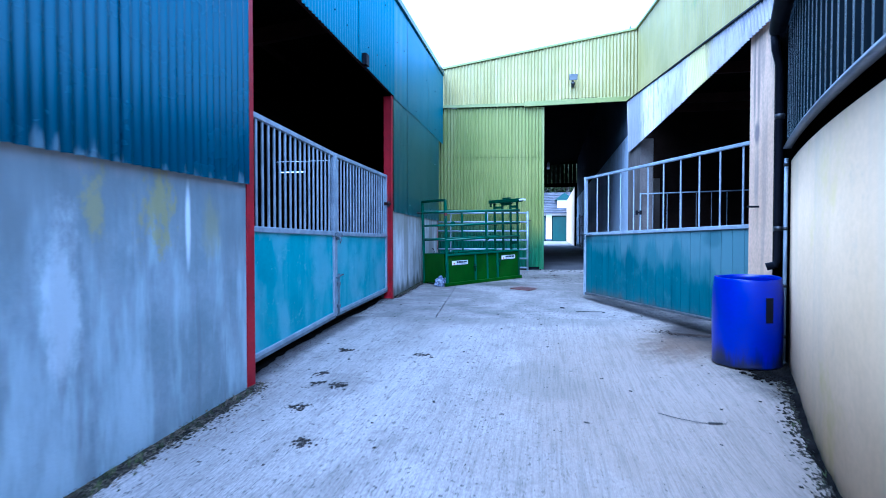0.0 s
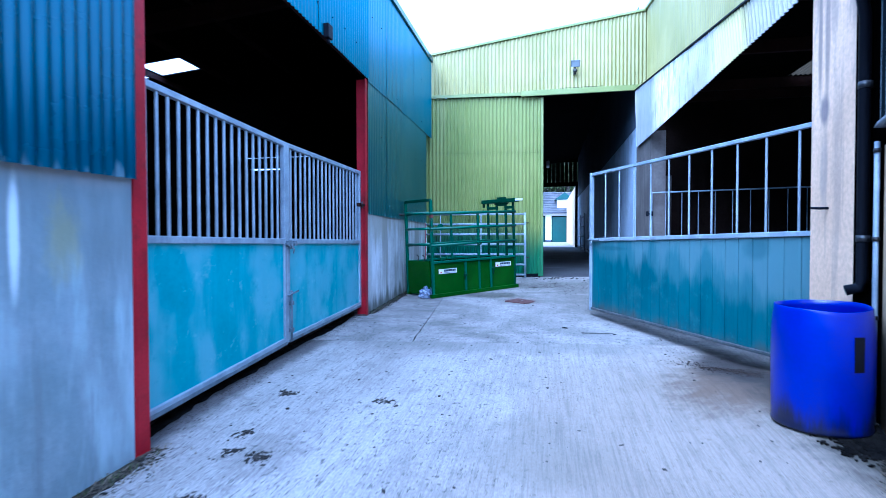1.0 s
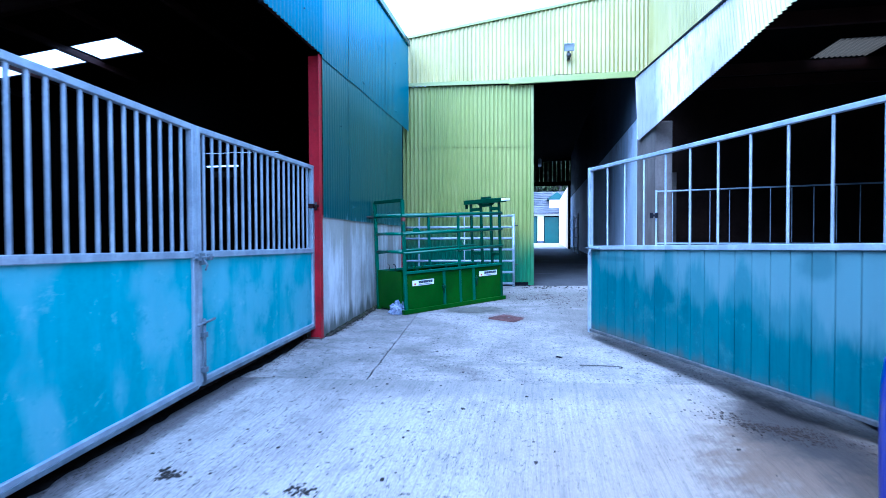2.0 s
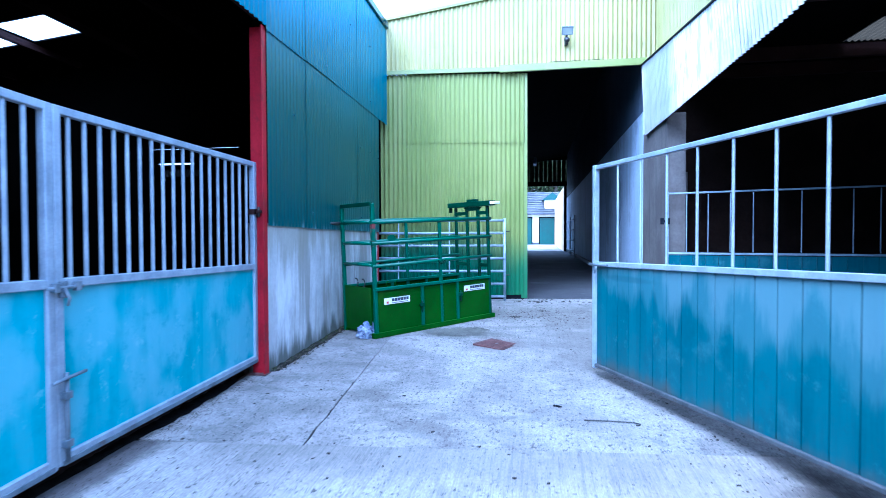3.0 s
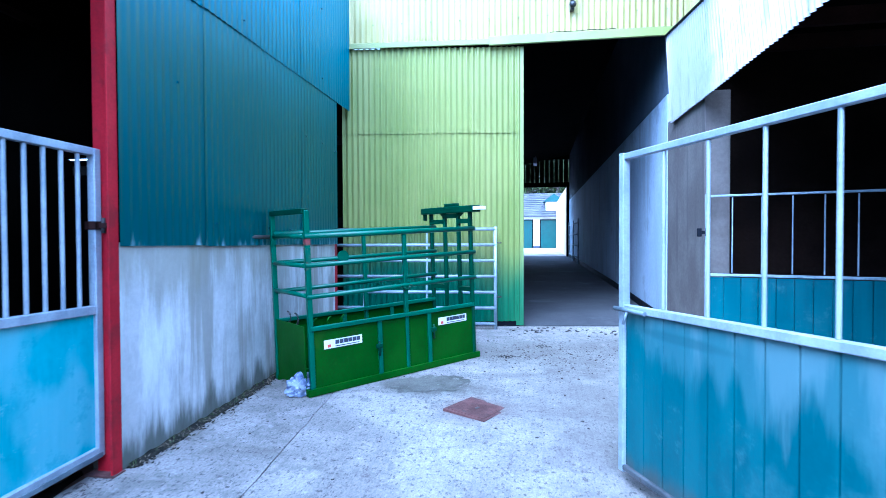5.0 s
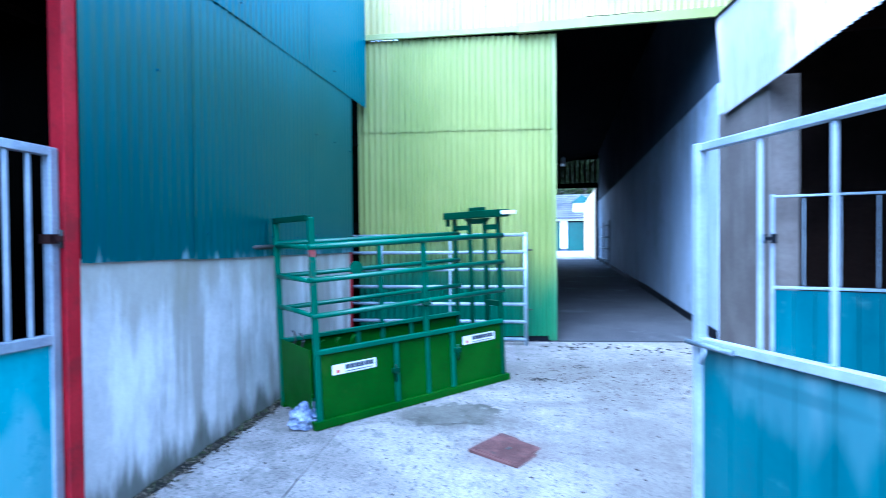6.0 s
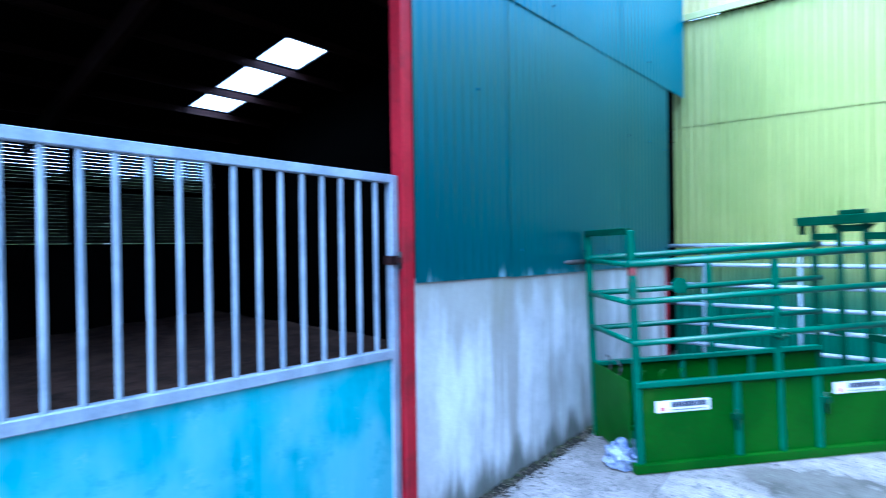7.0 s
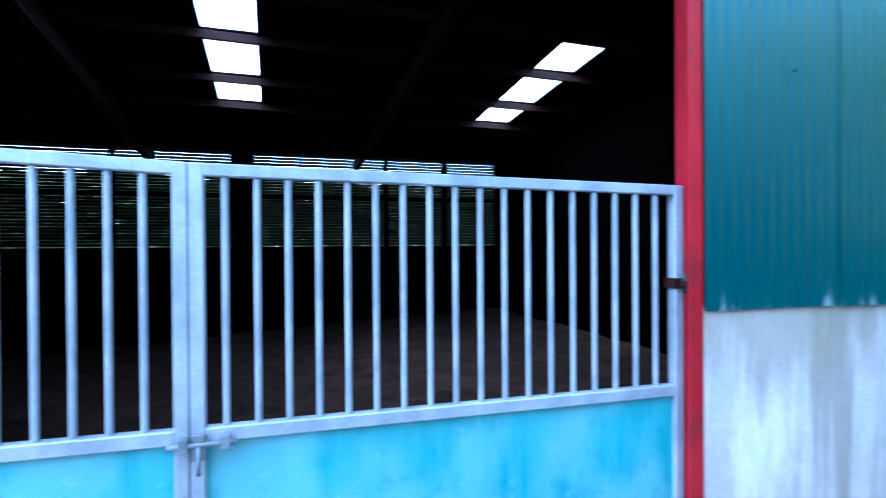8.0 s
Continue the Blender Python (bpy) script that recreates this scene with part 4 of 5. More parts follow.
    for a, b in zip(rows, rows[1:]):
        for i in range(4):
            bm.faces.new((a[i], a[(i + 1) % 4], b[(i + 1) % 4], b[i])).smooth = True
    bm.faces.new(rows[0])
    bm.faces.new(rows[-1][::-1])
    return bm


wall_curved = solid("wall_curved", arc_band(-0.3, 2.125, 0.0, 0.0, 0.25), M_CREAM, "curved cream rendered wall with dark ribbed sheets above", "wall")
# Black strip stands in for the shadow below the flashing.
part("soffit_gap", arc_band(2.127, 2.225, -0.03, -0.03, 0.2), M_SHADE_BLACK, wall_curved, "black strip painting the shadow under the sheeting")
part("drip_flashing", arc_band(2.222, 2.258, 0.060, 0.040, 0.0), M_FLASH, wall_curved, "grey drip flashing")
bm = bmesh.new()
ss = steps(-9.9, 4.92, 0.118)
for y0, y1 in zip(ss, ss[1:]):
    for fa, fb, o0, o1 in ((0.0, 0.60, 0, 0), (0.60, 0.72, 0, 0.026), (0.72, 0.88, 0.026, 0.026), (0.88, 1.0, 0.026, 0)):
        ya, yb = y0 + (y1 - y0) * fa, y0 + (y1 - y0) * fb
        q = [bm.verts.new(v) for v in ((cx(max(ya, -0.9)) - o0, ya, 2.26), (cx(max(yb, -0.9)) - o1, yb, 2.26), (cx(max(yb, -0.9)) - o1, yb, 3.2), (cx(max(ya, -0.9)) - o0, ya, 3.2))]
        bm.faces.new(q)
bmesh.ops.remove_doubles(bm, verts=bm.verts[:], dist=0.0005)
bmesh.ops.solidify(bm, geom=bm.faces[:], thickness=0.004)
part("ribbed_sheeting", bm, M_DARKTEAL, wall_curved, "dark box-profile sheeting")
# Added pale strips over the ribs imitate their sky sheen.
for y0, y1 in zip(ss, ss[1:]):
    if y0 < 0.3:
        continue
    ya, yb = y0 + (y1 - y0) * 0.70, y0 + (y1 - y0) * 0.87
    xa, xb = cx(ya) - 0.022, cx(yb) - 0.024
    bm = bmesh.new()
    q = [(xa + 0.010, ya - 0.004), (xa - 0.008, ya + 0.005), (xb - 0.008, yb - 0.005), (xb + 0.010, yb + 0.004)]
    lo_, hi_ = [bm.verts.new((x, y, 2.268)) for x, y in q], [bm.verts.new((x, y, 3.13)) for x, y in q]
    for i in range(4):
        bm.faces.new((lo_[i], lo_[(i + 1) % 4], hi_[(i + 1) % 4], hi_[i]))
    bm.faces.new(lo_[::-1])
    bm.faces.new(hi_)
    part("seam_cap", bm, M_RIB_SHEEN, wall_curved)
gut = thing("gutter", pose(0, 0, 0), "dark half-round gutter with a downpipe at its end", "gutter")
bm = bmesh.new()
rows = []
for y in ARC_Y + [5.05]:
    x = cx(max(y, -0.9)) - 0.10
    rows.append([bm.verts.new((x + 0.065 * math.cos(a), y, 3.18 + 0.065 * math.sin(a))) for a in [math.pi + math.pi * k / 10 for k in range(11)]])
for a, b in zip(rows, rows[1:]):
    for i in range(10):
        bm.faces.new((a[i], a[i + 1], b[i + 1], b[i])).smooth = True
bm.faces.new(rows[-1])
bmesh.ops.solidify(bm, geom=bm.faces[:], thickness=0.004)
part("channel", bm, M_GUTTER, gut)
bm = bmesh.new()
tube(bm, [(2.165, 4.98, 3.12), (2.18, 5.0, 3.02), (2.235, 5.06, 2.9), (2.24, 5.06, 1.36), (2.225, 5.07, 1.31), (2.165, 5.09, 1.29)], 0.031, 12)
dp = part("downpipe", bm, M_GUTTER, gut)
for z in (1.6, 2.5):
    bm = bmesh.new()
    tube(bm, [(2.24, 5.06, z - 0.02), (2.24, 5.06, z + 0.02)], 0.036, 12)
    part("pipe_clip", bm, M_BLACK, dp)
gp_pipe = thing("water_pipe", pose(2.245, 4.945, 0.4), "thin grey water pipe clipped up the wall corner", "pipe")
bm = bmesh.new()
tube(bm, [(0, 0, 0), (0, 0, 1.75)], 0.014, 8)
part("pipe", bm, M_GALV, gp_pipe)
for z in (0.35, 0.75, 1.2, 1.7):
    bm = bmesh.new()
    tube(bm, [(0, 0, z - 0.012), (0, 0, z + 0.012)], 0.019, 8)
    part("clip", bm, M_BLACK, gp_pipe)
# Black block and plate over the pier's side paint the recess's shade.
solid("wall_corner", box(B((2.30, 4.93, 0.0), (2.60, 5.094, 3.4)), (2.224, 5.095, 0.0), (2.60, 5.127, 3.44)), M_SHADE_BLACK, "black block painting the shade between the curved wall and the pier", "wall")


bm = bmesh.new()
rows = []
for y in ARC_Y:
    rows.append([bm.verts.new((cx(max(y, -0.9)) + 0.01, y, 3.21)), bm.verts.new((11.0, y, 3.9))])
for a, b in zip(rows, rows[1:]):
    bm.faces.new((a[0], a[1], b[1], b[0]))
bmesh.ops.solidify(bm, geom=bm.faces[:], thickness=0.05)
solid("roof_east", bm, M_ROOF, "dark roof over the curved building", "roof")
solid("wall_curved_back", B((11.0, -9.9, -0.6), (11.2, 4.9, 3.9)), M_SHED, "dark back wall of the curved building", "wall")


# ---- sheeted steel gates ----
def sheeted_gate(name, m, length, bot0, bot1, sheet0, sheet1, top0, top1, n_bars, bar_r, sheet_mat, label, ribs=0.0, stile=0.05, group="", flip=1, bars=None, rail=0.045, foot=0.06, foot_mat=None, hinges=False):
    """Local x runs from hinge to tip, z up. Sheet below, upright bars above."""
    g = thing(name, m, label, "gate", group)
    lin = lambda a, b, x: a + (b - a) * x / length
    for x in (stile / 2, length - stile / 2):
        part("stile", bar(bmesh.new(), (x, 0, lin(bot0, bot1, x)), (x, 0, lin(top0, top1, x)), stile + 0.003, stile + 0.006), M_GALV, g)
    part("top_rail", bar(bmesh.new(), (0, 0, top0 - 0.02), (length, 0, top1 - 0.02), rail, rail), M_GALV, g)
    part("middle_rail", bar(bmesh.new(), (stile, 0, sheet0 - 0.022), (length - stile, 0, sheet1 - 0.022), rail + 0.005, rail + 0.005), M_GALV, g)
    part("bottom_rail", bar(bmesh.new(), (stile, 0, bot0 + 0.03), (length - stile, 0, bot1 + 0.03), 0.05, foot), foot_mat or M_GALV, g)
    # pressed sheet
    xs, ys = [], []
    if ribs:
        x = stile
        while x < length - stile:
            for fx, fy in ((0.0, 0.0), (0.93, 0.0), (0.95, -0.014 * flip), (0.98, -0.014 * flip)):
                if x + fx * ribs < length - stile:
                    xs.append(x + fx * ribs)
                    ys.append(fy)
            x += ribs
        xs.append(length - stile)
        ys.append(0.0)
    else:
        nn = 60
        for i in range(nn + 1):
            x = stile + (length - 2 * stile) * i / nn
            xs.append(x)
            ys.append(0.002 * math.sin(x * 9.0) + 0.001 * math.sin(x * 19.0 + 1))
    bm = bmesh.new()
    skins = []
    for off in (-0.0012, 0.0012):
        lo = [bm.verts.new((x, y + off, lin(bot0, bot1, x) + foot - 0.005 + (0.02 if foot < 0.05 else 0.0))) for x, y in zip(xs, ys)]
        hi = [bm.verts.new((x, y + off, lin(sheet0, sheet1, x) - 0.045)) for x, y in zip(xs, ys)]
        skins.append((lo, hi))
    for lo, hi in skins:
        for i in range(len(xs) - 1):
            bm.faces.new((lo[i], lo[i + 1], hi[i + 1], hi[i]))
    for a, b in zip(*skins):
        for i in range(len(xs) - 1):
            bm.faces.new((a[i], a[i + 1], b[i + 1], b[i]))
    part("sheet", bm, sheet_mat, g, "scuffed turquoise steel sheet")
    pitch = (length - 2 * stile) / (n_bars + 1)
    for x in bars or [stile + pitch * (i + 1) for i in range(n_bars)]:
        part("bar", tube(bmesh.new(), [(x, 0, lin(sheet0, sheet1, x)), (x, 0, lin(top0, top1, x) - 0.04)], bar_r, 10, False), M_GALV, g)
    for z in (bot0 + 0.25, sheet0 + 0.48) if hinges else ():
        bm = bmesh.new()
        tube(bm, [(-0.03, 0, z - 0.05), (-0.03, 0, z + 0.05)], 0.018, 10)
        box(bm, (-0.05, min(0, -flip * 0.10), z - 0.016), (0.035, max(0, -flip * 0.10), z + 0.016), 0.003)
        part("hinge", bm, M_RUST, g, "rusty hinge pin")
    return g


GX = -2.05
near_leaf = sheeted_gate("sheeted_gate", pose(GX, 4.37, 0, 0, 0, 90), 1.8735, 0.465, 0.59, 1.625, 1.60, 2.60, 2.52, 16, 0.0122, M_GATE,
                         "closed turquoise sheeted steel gate leaf with upright galvanised bars", group="leaves of the shed gate", stile=0.045, bars=[0.063 + 0.1045 * k for k in range(17)])
far_leaf = sheeted_gate("sheeted_gate", pose(GX, 8.328, 0, 0, 0, -90), 2.078, 0.685, 0.60, 1.578, 1.60, 2.498, 2.52, 18, 0.0122, M_GATE,
                        "closed turquoise sheeted steel gate leaf hung on a red post", group="leaves of the shed gate", flip=-1, stile=0.045, bars=[0.137 + 0.1075 * k for k in range(18)])
# latch bolts across the meeting stiles
bm = bmesh.new()
tube(bm, [(1.93, 0.046, 1.555), (2.15, 0.046, 1.555)], 0.010, 8)
tube(bm, [(2.05, 0.046, 1.555), (2.05, 0.080, 1.50), (2.05, 0.066, 1.46)], 0.008, 6)
sb = part("slide_bolt", bm, M_GALV_DARK, far_leaf, "weathered slide bolt")
for x in (1.965, 2.10):
    part("keeper", B((x - 0.016, 0.026, 1.532), (x + 0.016, 0.060, 1.582), 0.004), M_GALV_DARK, sb)
part("catch_plate", B((2.028, 0.026, 1.50), (2.072, 0.050, 1.59), 0.005), M_GALV_DARK, sb)
bm = bmesh.new()
tube(bm, [(2.045, 0.046, 0.62), (2.045, 0.046, 1.10)], 0.011, 8)
tube(bm, [(1.93, 0.056, 1.085), (2.045, 0.060, 1.075), (2.14, 0.056, 1.06)], 0.010, 8)
db = part("drop_bolt", bm, M_GALV_DARK, far_leaf, "weathered drop bolt with a cross handle")
for z in (0.72, 0.98):
    part("keeper", B((2.022, 0.026, z - 0.02), (2.068, 0.062, z + 0.02), 0.004), M_GALV_DARK, db)
# flat kick strips below the bottom rails
for leaf, ln, z0_, z1_ in ((near_leaf, 1.8735, 0.465, 0.59), (far_leaf, 2.078, 0.685, 0.60)):
    sg = -1 if leaf == near_leaf else 1
    part("kick_strip", bar(bmesh.new(), (0.02, sg * 0.028, z0_ + 0.012), (ln - 0.02, sg * 0.028, z1_ + 0.012), 0.008, 0.028, 0.001), M_GALV_DARK, leaf)

hx, hy, tx, ty = 2.36, 5.75, 0.985, 8.675
ang = math.degrees(math.atan2(ty - hy, tx - hx))
open_gate = sheeted_gate("sheeted_gate", pose(hx, hy, 0, 0, 0, ang), math.hypot(tx - hx, ty - hy), 0.640, 0.662, 1.66, 1.60, 2.45, 2.435, 10, 0.0095, M_GATE_R,
                         "open blue-green sheeted steel gate swung out from the pier", ribs=0.15, flip=1, rail=0.035, stile=0.040, bars=[0.212 + 0.297 * k for k in range(10)], foot=0.028, foot_mat=M_MUD_RAIL, hinges=True)
bm = bmesh.new()
tube(bm, [(2.97, 0.045, 1.575), (3.24, 0.045, 1.575)], 0.012, 8)
tube(bm, [(3.12, 0.045, 1.575), (3.12, 0.07, 1.50)], 0.008, 6)
part("slide_bolt", bm, M_GALV_DARK, open_gate)

pen_gate = sheeted_gate("sheeted_gate", pose(2.215, 11.37, 0, 0, 0, -17), 3.5, 0.80, 0.78, 1.61, 1.61, 2.405, 2.405, 12, 0.0065, M_GATE_R,
                        "closed inner pen gate of blue-green sheet and thin bars", ribs=0.15, flip=-1, stile=0.026, rail=0.022, bars=[0.244 + 0.254 * k for k in range(13)])
bm = bmesh.new()
box(bm, (-0.075, -0.05, 1.975), (-0.03, -0.02, 2.06), 0.006)
box(bm, (-0.03, -0.045, 2.0), (0.02, -0.02, 2.035), 0.004)
box(bm, (0.0, -0.05, 1.975), (0.045, -0.02, 2.06), 0.006)
part("latch", bm, M_GUTTER, pen_gate, "black latch bracket")


# ---- cattle crush ----
def cattle_crush(m):
    """Local x from the tail end to the headgate along the near side, y across to the far side, z up."""
    c = thing("cattle_crush", m, "green steel cattle crush with sheeted lower sides and tube rails", "cattle crush")
    L, W, ST = 1.92, 0.66, 0.565
    for side, y in (("near", 0.0), ("far", W)):
        for x, h, w in ((0.05 if y == 0 else 0.02, 1.56, 0.042), (1.03 if y == 0 else 0.98, 1.36, 0.036), (1.88, 1.36, 0.036)):
            part("upright", bar(bmesh.new(), (x, y, 0.0), (x, y, h), w, w), M_CRUSH_RAIL, c)
        part("skid", B((-0.0, y - 0.035, 0.0), (L + 0.02, y + 0.035, 0.06), 0.006), M_CRUSH, c)
        part("side_sheet", B((0.04, y - 0.004 + (0.012 if y else 0), 0.05), (L - 0.05, y + 0.004 + (0.012 if y else 0), ST), 0.001), M_CRUSH, c)
        part("sheet_rail", bar(bmesh.new(), (0.04, y - 0.01, ST), (L - 0.04, y - 0.01, ST), 0.045, 0.035), M_CRUSH_RAIL, c)
        for z, r in ((1.345 if y == 0 else 1.368, 0.024), (1.10, 0.021), (0.835, 0.021)):
            part("rail", tube(bmesh.new(), [(0.02, y - 0.012, z), (L, y - 0.012, z + 0.015)], r, 12), M_CRUSH_RAIL, c)
        for x in (0.72, 1.29):
            part("door_stile", B((x - 0.02, y - 0.024, 0.06), (x + 0.02, y - 0.004, ST - 0.01), 0.003), M_CRUSH_RAIL, c)
    # tail frame
    part("tail_crossbar", bar(bmesh.new(), (0.04, 0, 1.555), (0.02, W, 1.555), 0.05, 0.045), M_CRUSH_DARK, c)
    for z in (1.345, 1.10, 0.85):
        part("tail_rail", tube(bmesh.new(), [(0.02, 0, z), (0.02, W, z)], 0.019, 10), M_CRUSH_RAIL, c)
    part("tail_sheet", B((0.005, 0.03, 0.05), (0.013, W - 0.03, 0.585), 0.001), M_CRUSH, c)
    part("floor_plate", B((0.05, 0.04, 0.02), (L - 0.05, W - 0.04, 0.035)), M_CRUSH_DARK, c)
    # sheet hooks along the top edge of the near sheet and the tail sheet
    for x in (0.14, 0.27, 0.40):
        pts = [(x + 0.045 * math.cos(a), 0.03, ST + 0.04 + 0.04 * math.sin(a)) for a in [math.radians(-100 - 22 * k) for k in range(8)]]
        part("hook", tube(bmesh.new(), pts, 0.007, 6), M_CRUSH, c)
    for y in (0.22, 0.38):
        pts = [(0.02, y + 0.05 * math.cos(a), 0.63 + 0.05 * math.sin(a)) for a in [math.radians(-90 - 24 * k) for k in range(9)]]
        part("hook", tube(bmesh.new(), pts, 0.008, 6), M_DARKIRON, c)
    # headgate
    for y in (0.0, 0.19, 0.42, W):
        part("head_bar", bar(bmesh.new(), (L - 0.04, y, 0.05), (L - 0.04, y, 1.53), 0.038, 0.038), M_CRUSH_DARK, c)
    for y0, y1 in ((0.0, 0.19), (0.42, W)):
        for z in (0.72, 1.44):
            part("head_plate", B((L - 0.06, y0, z - 0.025), (L - 0.02, y1, z + 0.025), 0.005), M_CRUSH_DARK, c)
    hb = part("head_beam", B((L - 0.10, -0.10, 1.53), (L + 0.02, W + 0.12, 1.60), 0.008), M_CRUSH_DARK, c)
    part("beam_end", B((L - 0.09, -0.19, 1.55), (L + 0.01, -0.10, 1.585), 0.004), M_LABEL, hb, "pale worn beam end")
    part("beam_hook", B((L - 0.06, W + 0.10, 1.46), (L - 0.02, W + 0.13, 1.55), 0.004), M_CRUSH_DARK, hb)
    part("release_lever", B((L - 0.08, 0.20, 1.60), (L - 0.01, 0.38, 1.635), 0.008), M_CRUSH_DARK, hb)
    bm = bmesh.new()
    bmesh.ops.create_cone(bm, cap_ends=True, segments=16, radius1=0.12, radius2=0.2, depth=0.05, matrix=Matrix.Translation((L - 0.04, 0.3, 1.50)) @ Matrix.Diagonal((0.25, 1, 1, 1)))
    part("pivot_plate", bm, M_CRUSH_DARK, c)
    # latches and a chain
    for x, z in ((0.70, 0.32), (1.33, 0.38)):
        bm = bmesh.new()
        box(bm, (x - 0.03, -0.045, z - 0.02), (x + 0.03, -0.015, z + 0.02), 0.004)
        tube(bm, [(x, -0.035, z - 0.09), (x, -0.035, z + 0.05)], 0.009, 8)
        part("door_latch", bm, M_CRUSH_DARK, c)
    bm = bmesh.new()
    for k in range(7):
        bmesh.ops.create_cone(bm, cap_ends=True, segments=8, radius1=0.014, radius2=0.014, depth=0.02, matrix=Matrix.Translation((0.97 + 0.015 * k, -0.045 - 0.004 * (k % 2), 0.84 - 0.03 * math.sin(k * 0.52))) @ Matrix.Rotation(k * 1.1, 4, "X"))
    part("chain", bm, M_CRUSH_DARK, c)
    bm = bmesh.new()
    bmesh.ops.create_cone(bm, cap_ends=True, segments=20, radius1=0.06, radius2=0.06, depth=0.02, matrix=Matrix.Translation((0.72, W - 0.03, 1.12)) @ Matrix.Rotation(radians(90), 4, "X"))
    part("rope_cleat", bm, M_CRUSH_RAIL, c)
    part("rust_patch", B((0.0275, -0.0225, 1.27), (0.0725, 0.0225, 1.36), 0.001), M_PRIMER, c, "worn patch with red primer showing on the corner post")
    part("rust_patch", B((0.0280, -0.0220, 1.06), (0.0720, 0.0220, 1.25), 0.001), M_RUSTY_GREEN, c, "rust-flecked paint on the corner post")
    # maker's labels: plain bars
    for x0, z0 in ((0.165, 0.375), (1.41, 0.405)):
        lb = part("label_plate", B((x0, -0.0085, z0), (x0 + 0.37, -0.0045, z0 + 0.075), 0.001), M_LABEL, c, "white maker's label")
        for k, w in enumerate((0.038, 0.038, 0.039, 0.037, 0.039, 0.034)):
            part("print_bar", B((x0 + 0.105 + 0.042 * k, -0.0100, z0 + 0.030), (x0 + 0.105 + 0.042 * k + w, -0.0085, z0 + 0.066)), M_INK, lb)
        part("print_bar", B((x0 + 0.105, -0.0100, z0 + 0.010), (x0 + 0.34, -0.0085, z0 + 0.017)), M_INK, lb)
        part("print_mark", B((x0 + 0.030, -0.0105, z0 + 0.010), (x0 + 0.062, -0.0085, z0 + 0.036), 0.001), M_REDINK, lb)
    return c


ca = math.degrees(math.atan2(11.18 - 9.735, -0.1 + 1.37))
ctilt = math.degrees(math.atan((gz(0, 11.18) - gz(0, 9.735)) / 1.92))
crush = cattle_crush(pose(-1.37, 9.735, gz(-1.37, 9.735) + 0.006, 0, -ctilt, ca))

# galvanised field gate leaning on the green wall
fg = thing("field_gate", pose(-2.25, 12.29, gz(-2, 12.3) - 0.015, 0, 0, 5.5), "seven-bar galvanised field gate leaning on the green wall", "gate")
FW, FH = 2.28, 1.36
for k in range(7):
    z = 0.10 + (FH - 0.12) * k / 6
    part("rail", tube(bmesh.new(), [(0.02, 0.05 * z, z), (FW - 0.02, 0.05 * z, z)], 0.021, 10), M_GALV, fg)
for x in (0.02, FW - 0.02):
    part("stile", tube(bmesh.new(), [(x, 0, -0.02), (x, 0.07, FH + 0.01)], 0.022, 10), M_GALV, fg)
for x in (0.52, 1.36):
    part("strap", bar(bmesh.new(), (x, -0.02, 0.1), (x, 0.045, FH), 0.02, 0.008, 0.0), M_GALV, fg)
for z in (0.45, 1.16):
    part("hinge_eye", tube(bmesh.new(), [(FW, 0.05, z), (FW + 0.06, 0.05, z)], 0.009, 8), M_DARKIRON, fg)

# short pole stub on the concrete wall
bm = bmesh.new()
tube(bm, [(0, 0, 0), (0.30, 0.05, 0.0)], 0.02, 10)
bm2 = thing("pole_stub", pose(XW - 0.0, 9.87, 1.985, 0, 0, 75), "dark iron pole stub along the top of the concrete wall", "pole")
part("pole", bm, M_DARKIRON, bm2)

# small hurdle against the passage wall
hurdle = thing("hurdle", pose(2.16, 26.6, gz(2, 27), 0, 0, 90), "grey four-bar hurdle standing against the passage wall", "hurdle")
for z in (0.25, 0.7, 1.15, 1.6):
    part("rail", tube(bmesh.new(), [(0, 0, z), (5.4, 0, z)], 0.03, 8), M_GALV, hurdle)
for x in (0.0, 2.7, 5.4):
    part("upright", tube(bmesh.new(), [(x, 0, 0), (x, 0, 1.75)], 0.03, 8), M_GALV, hurdle)

# ---- loose things in the yard ----
BX, BY, BZ = 1.975, 4.945, 0.525
barrel = thing("barrel", pose(BX, BY, BZ), "bright blue open-topped plastic drum with a black handle slot", "barrel")
bm = bmesh.new()
H = 0.692
prof = [(0.0, 0.0), (0.232, 0.0), (0.246, 0.008), (0.249, 0.018), (0.244, 0.030), (0.246, 0.06), (0.250, 0.25), (0.251, 0.40), (0.249, 0.55), (0.244, 0.62), (0.238, 0.665), (0.236, H - 0.004), (0.234, H), (0.230, H - 0.002), (0.229, 0.66), (0.237, 0.6), (0.242, 0.4), (0.240, 0.1), (0.228, 0.02), (0.0, 0.016)]
lathe(bm, prof, 48)
bmesh.ops.remove_doubles(bm, verts=bm.verts[:], dist=0.0005)
for v in bm.verts:  # the top was cut off unevenly
    k = smooth(0.55, 0.69, v.co.z)
    a = math.atan2(v.co.y, v.co.x)
    v.co.z += k * (0.035 * (0.32 * v.co.x + 0.95 * v.co.y) + 0.004 * math.sin(2 * a + 1) + 0.0015 * math.sin(5 * a))
part("drum", bm, M_BLUE, barrel)
bm = bmesh.new()
for k in range(3):
    a, a2 = radians(-79 + 4.5 * k), radians(-74.5 + 4.5 * k)
    q = [(0.2525 * math.cos(t), 0.2525 * math.sin(t), z) for t, z in ((a, 0.36), (a2, 0.36), (a2, 0.55), (a, 0.55))]
    bm.faces.new([bm.verts.new(v) for v in q])
bmesh.ops.remove_doubles(bm, verts=bm.verts[:], dist=0.0005)
bmesh.ops.solidify(bm, geom=bm.faces[:], thickness=0.004)
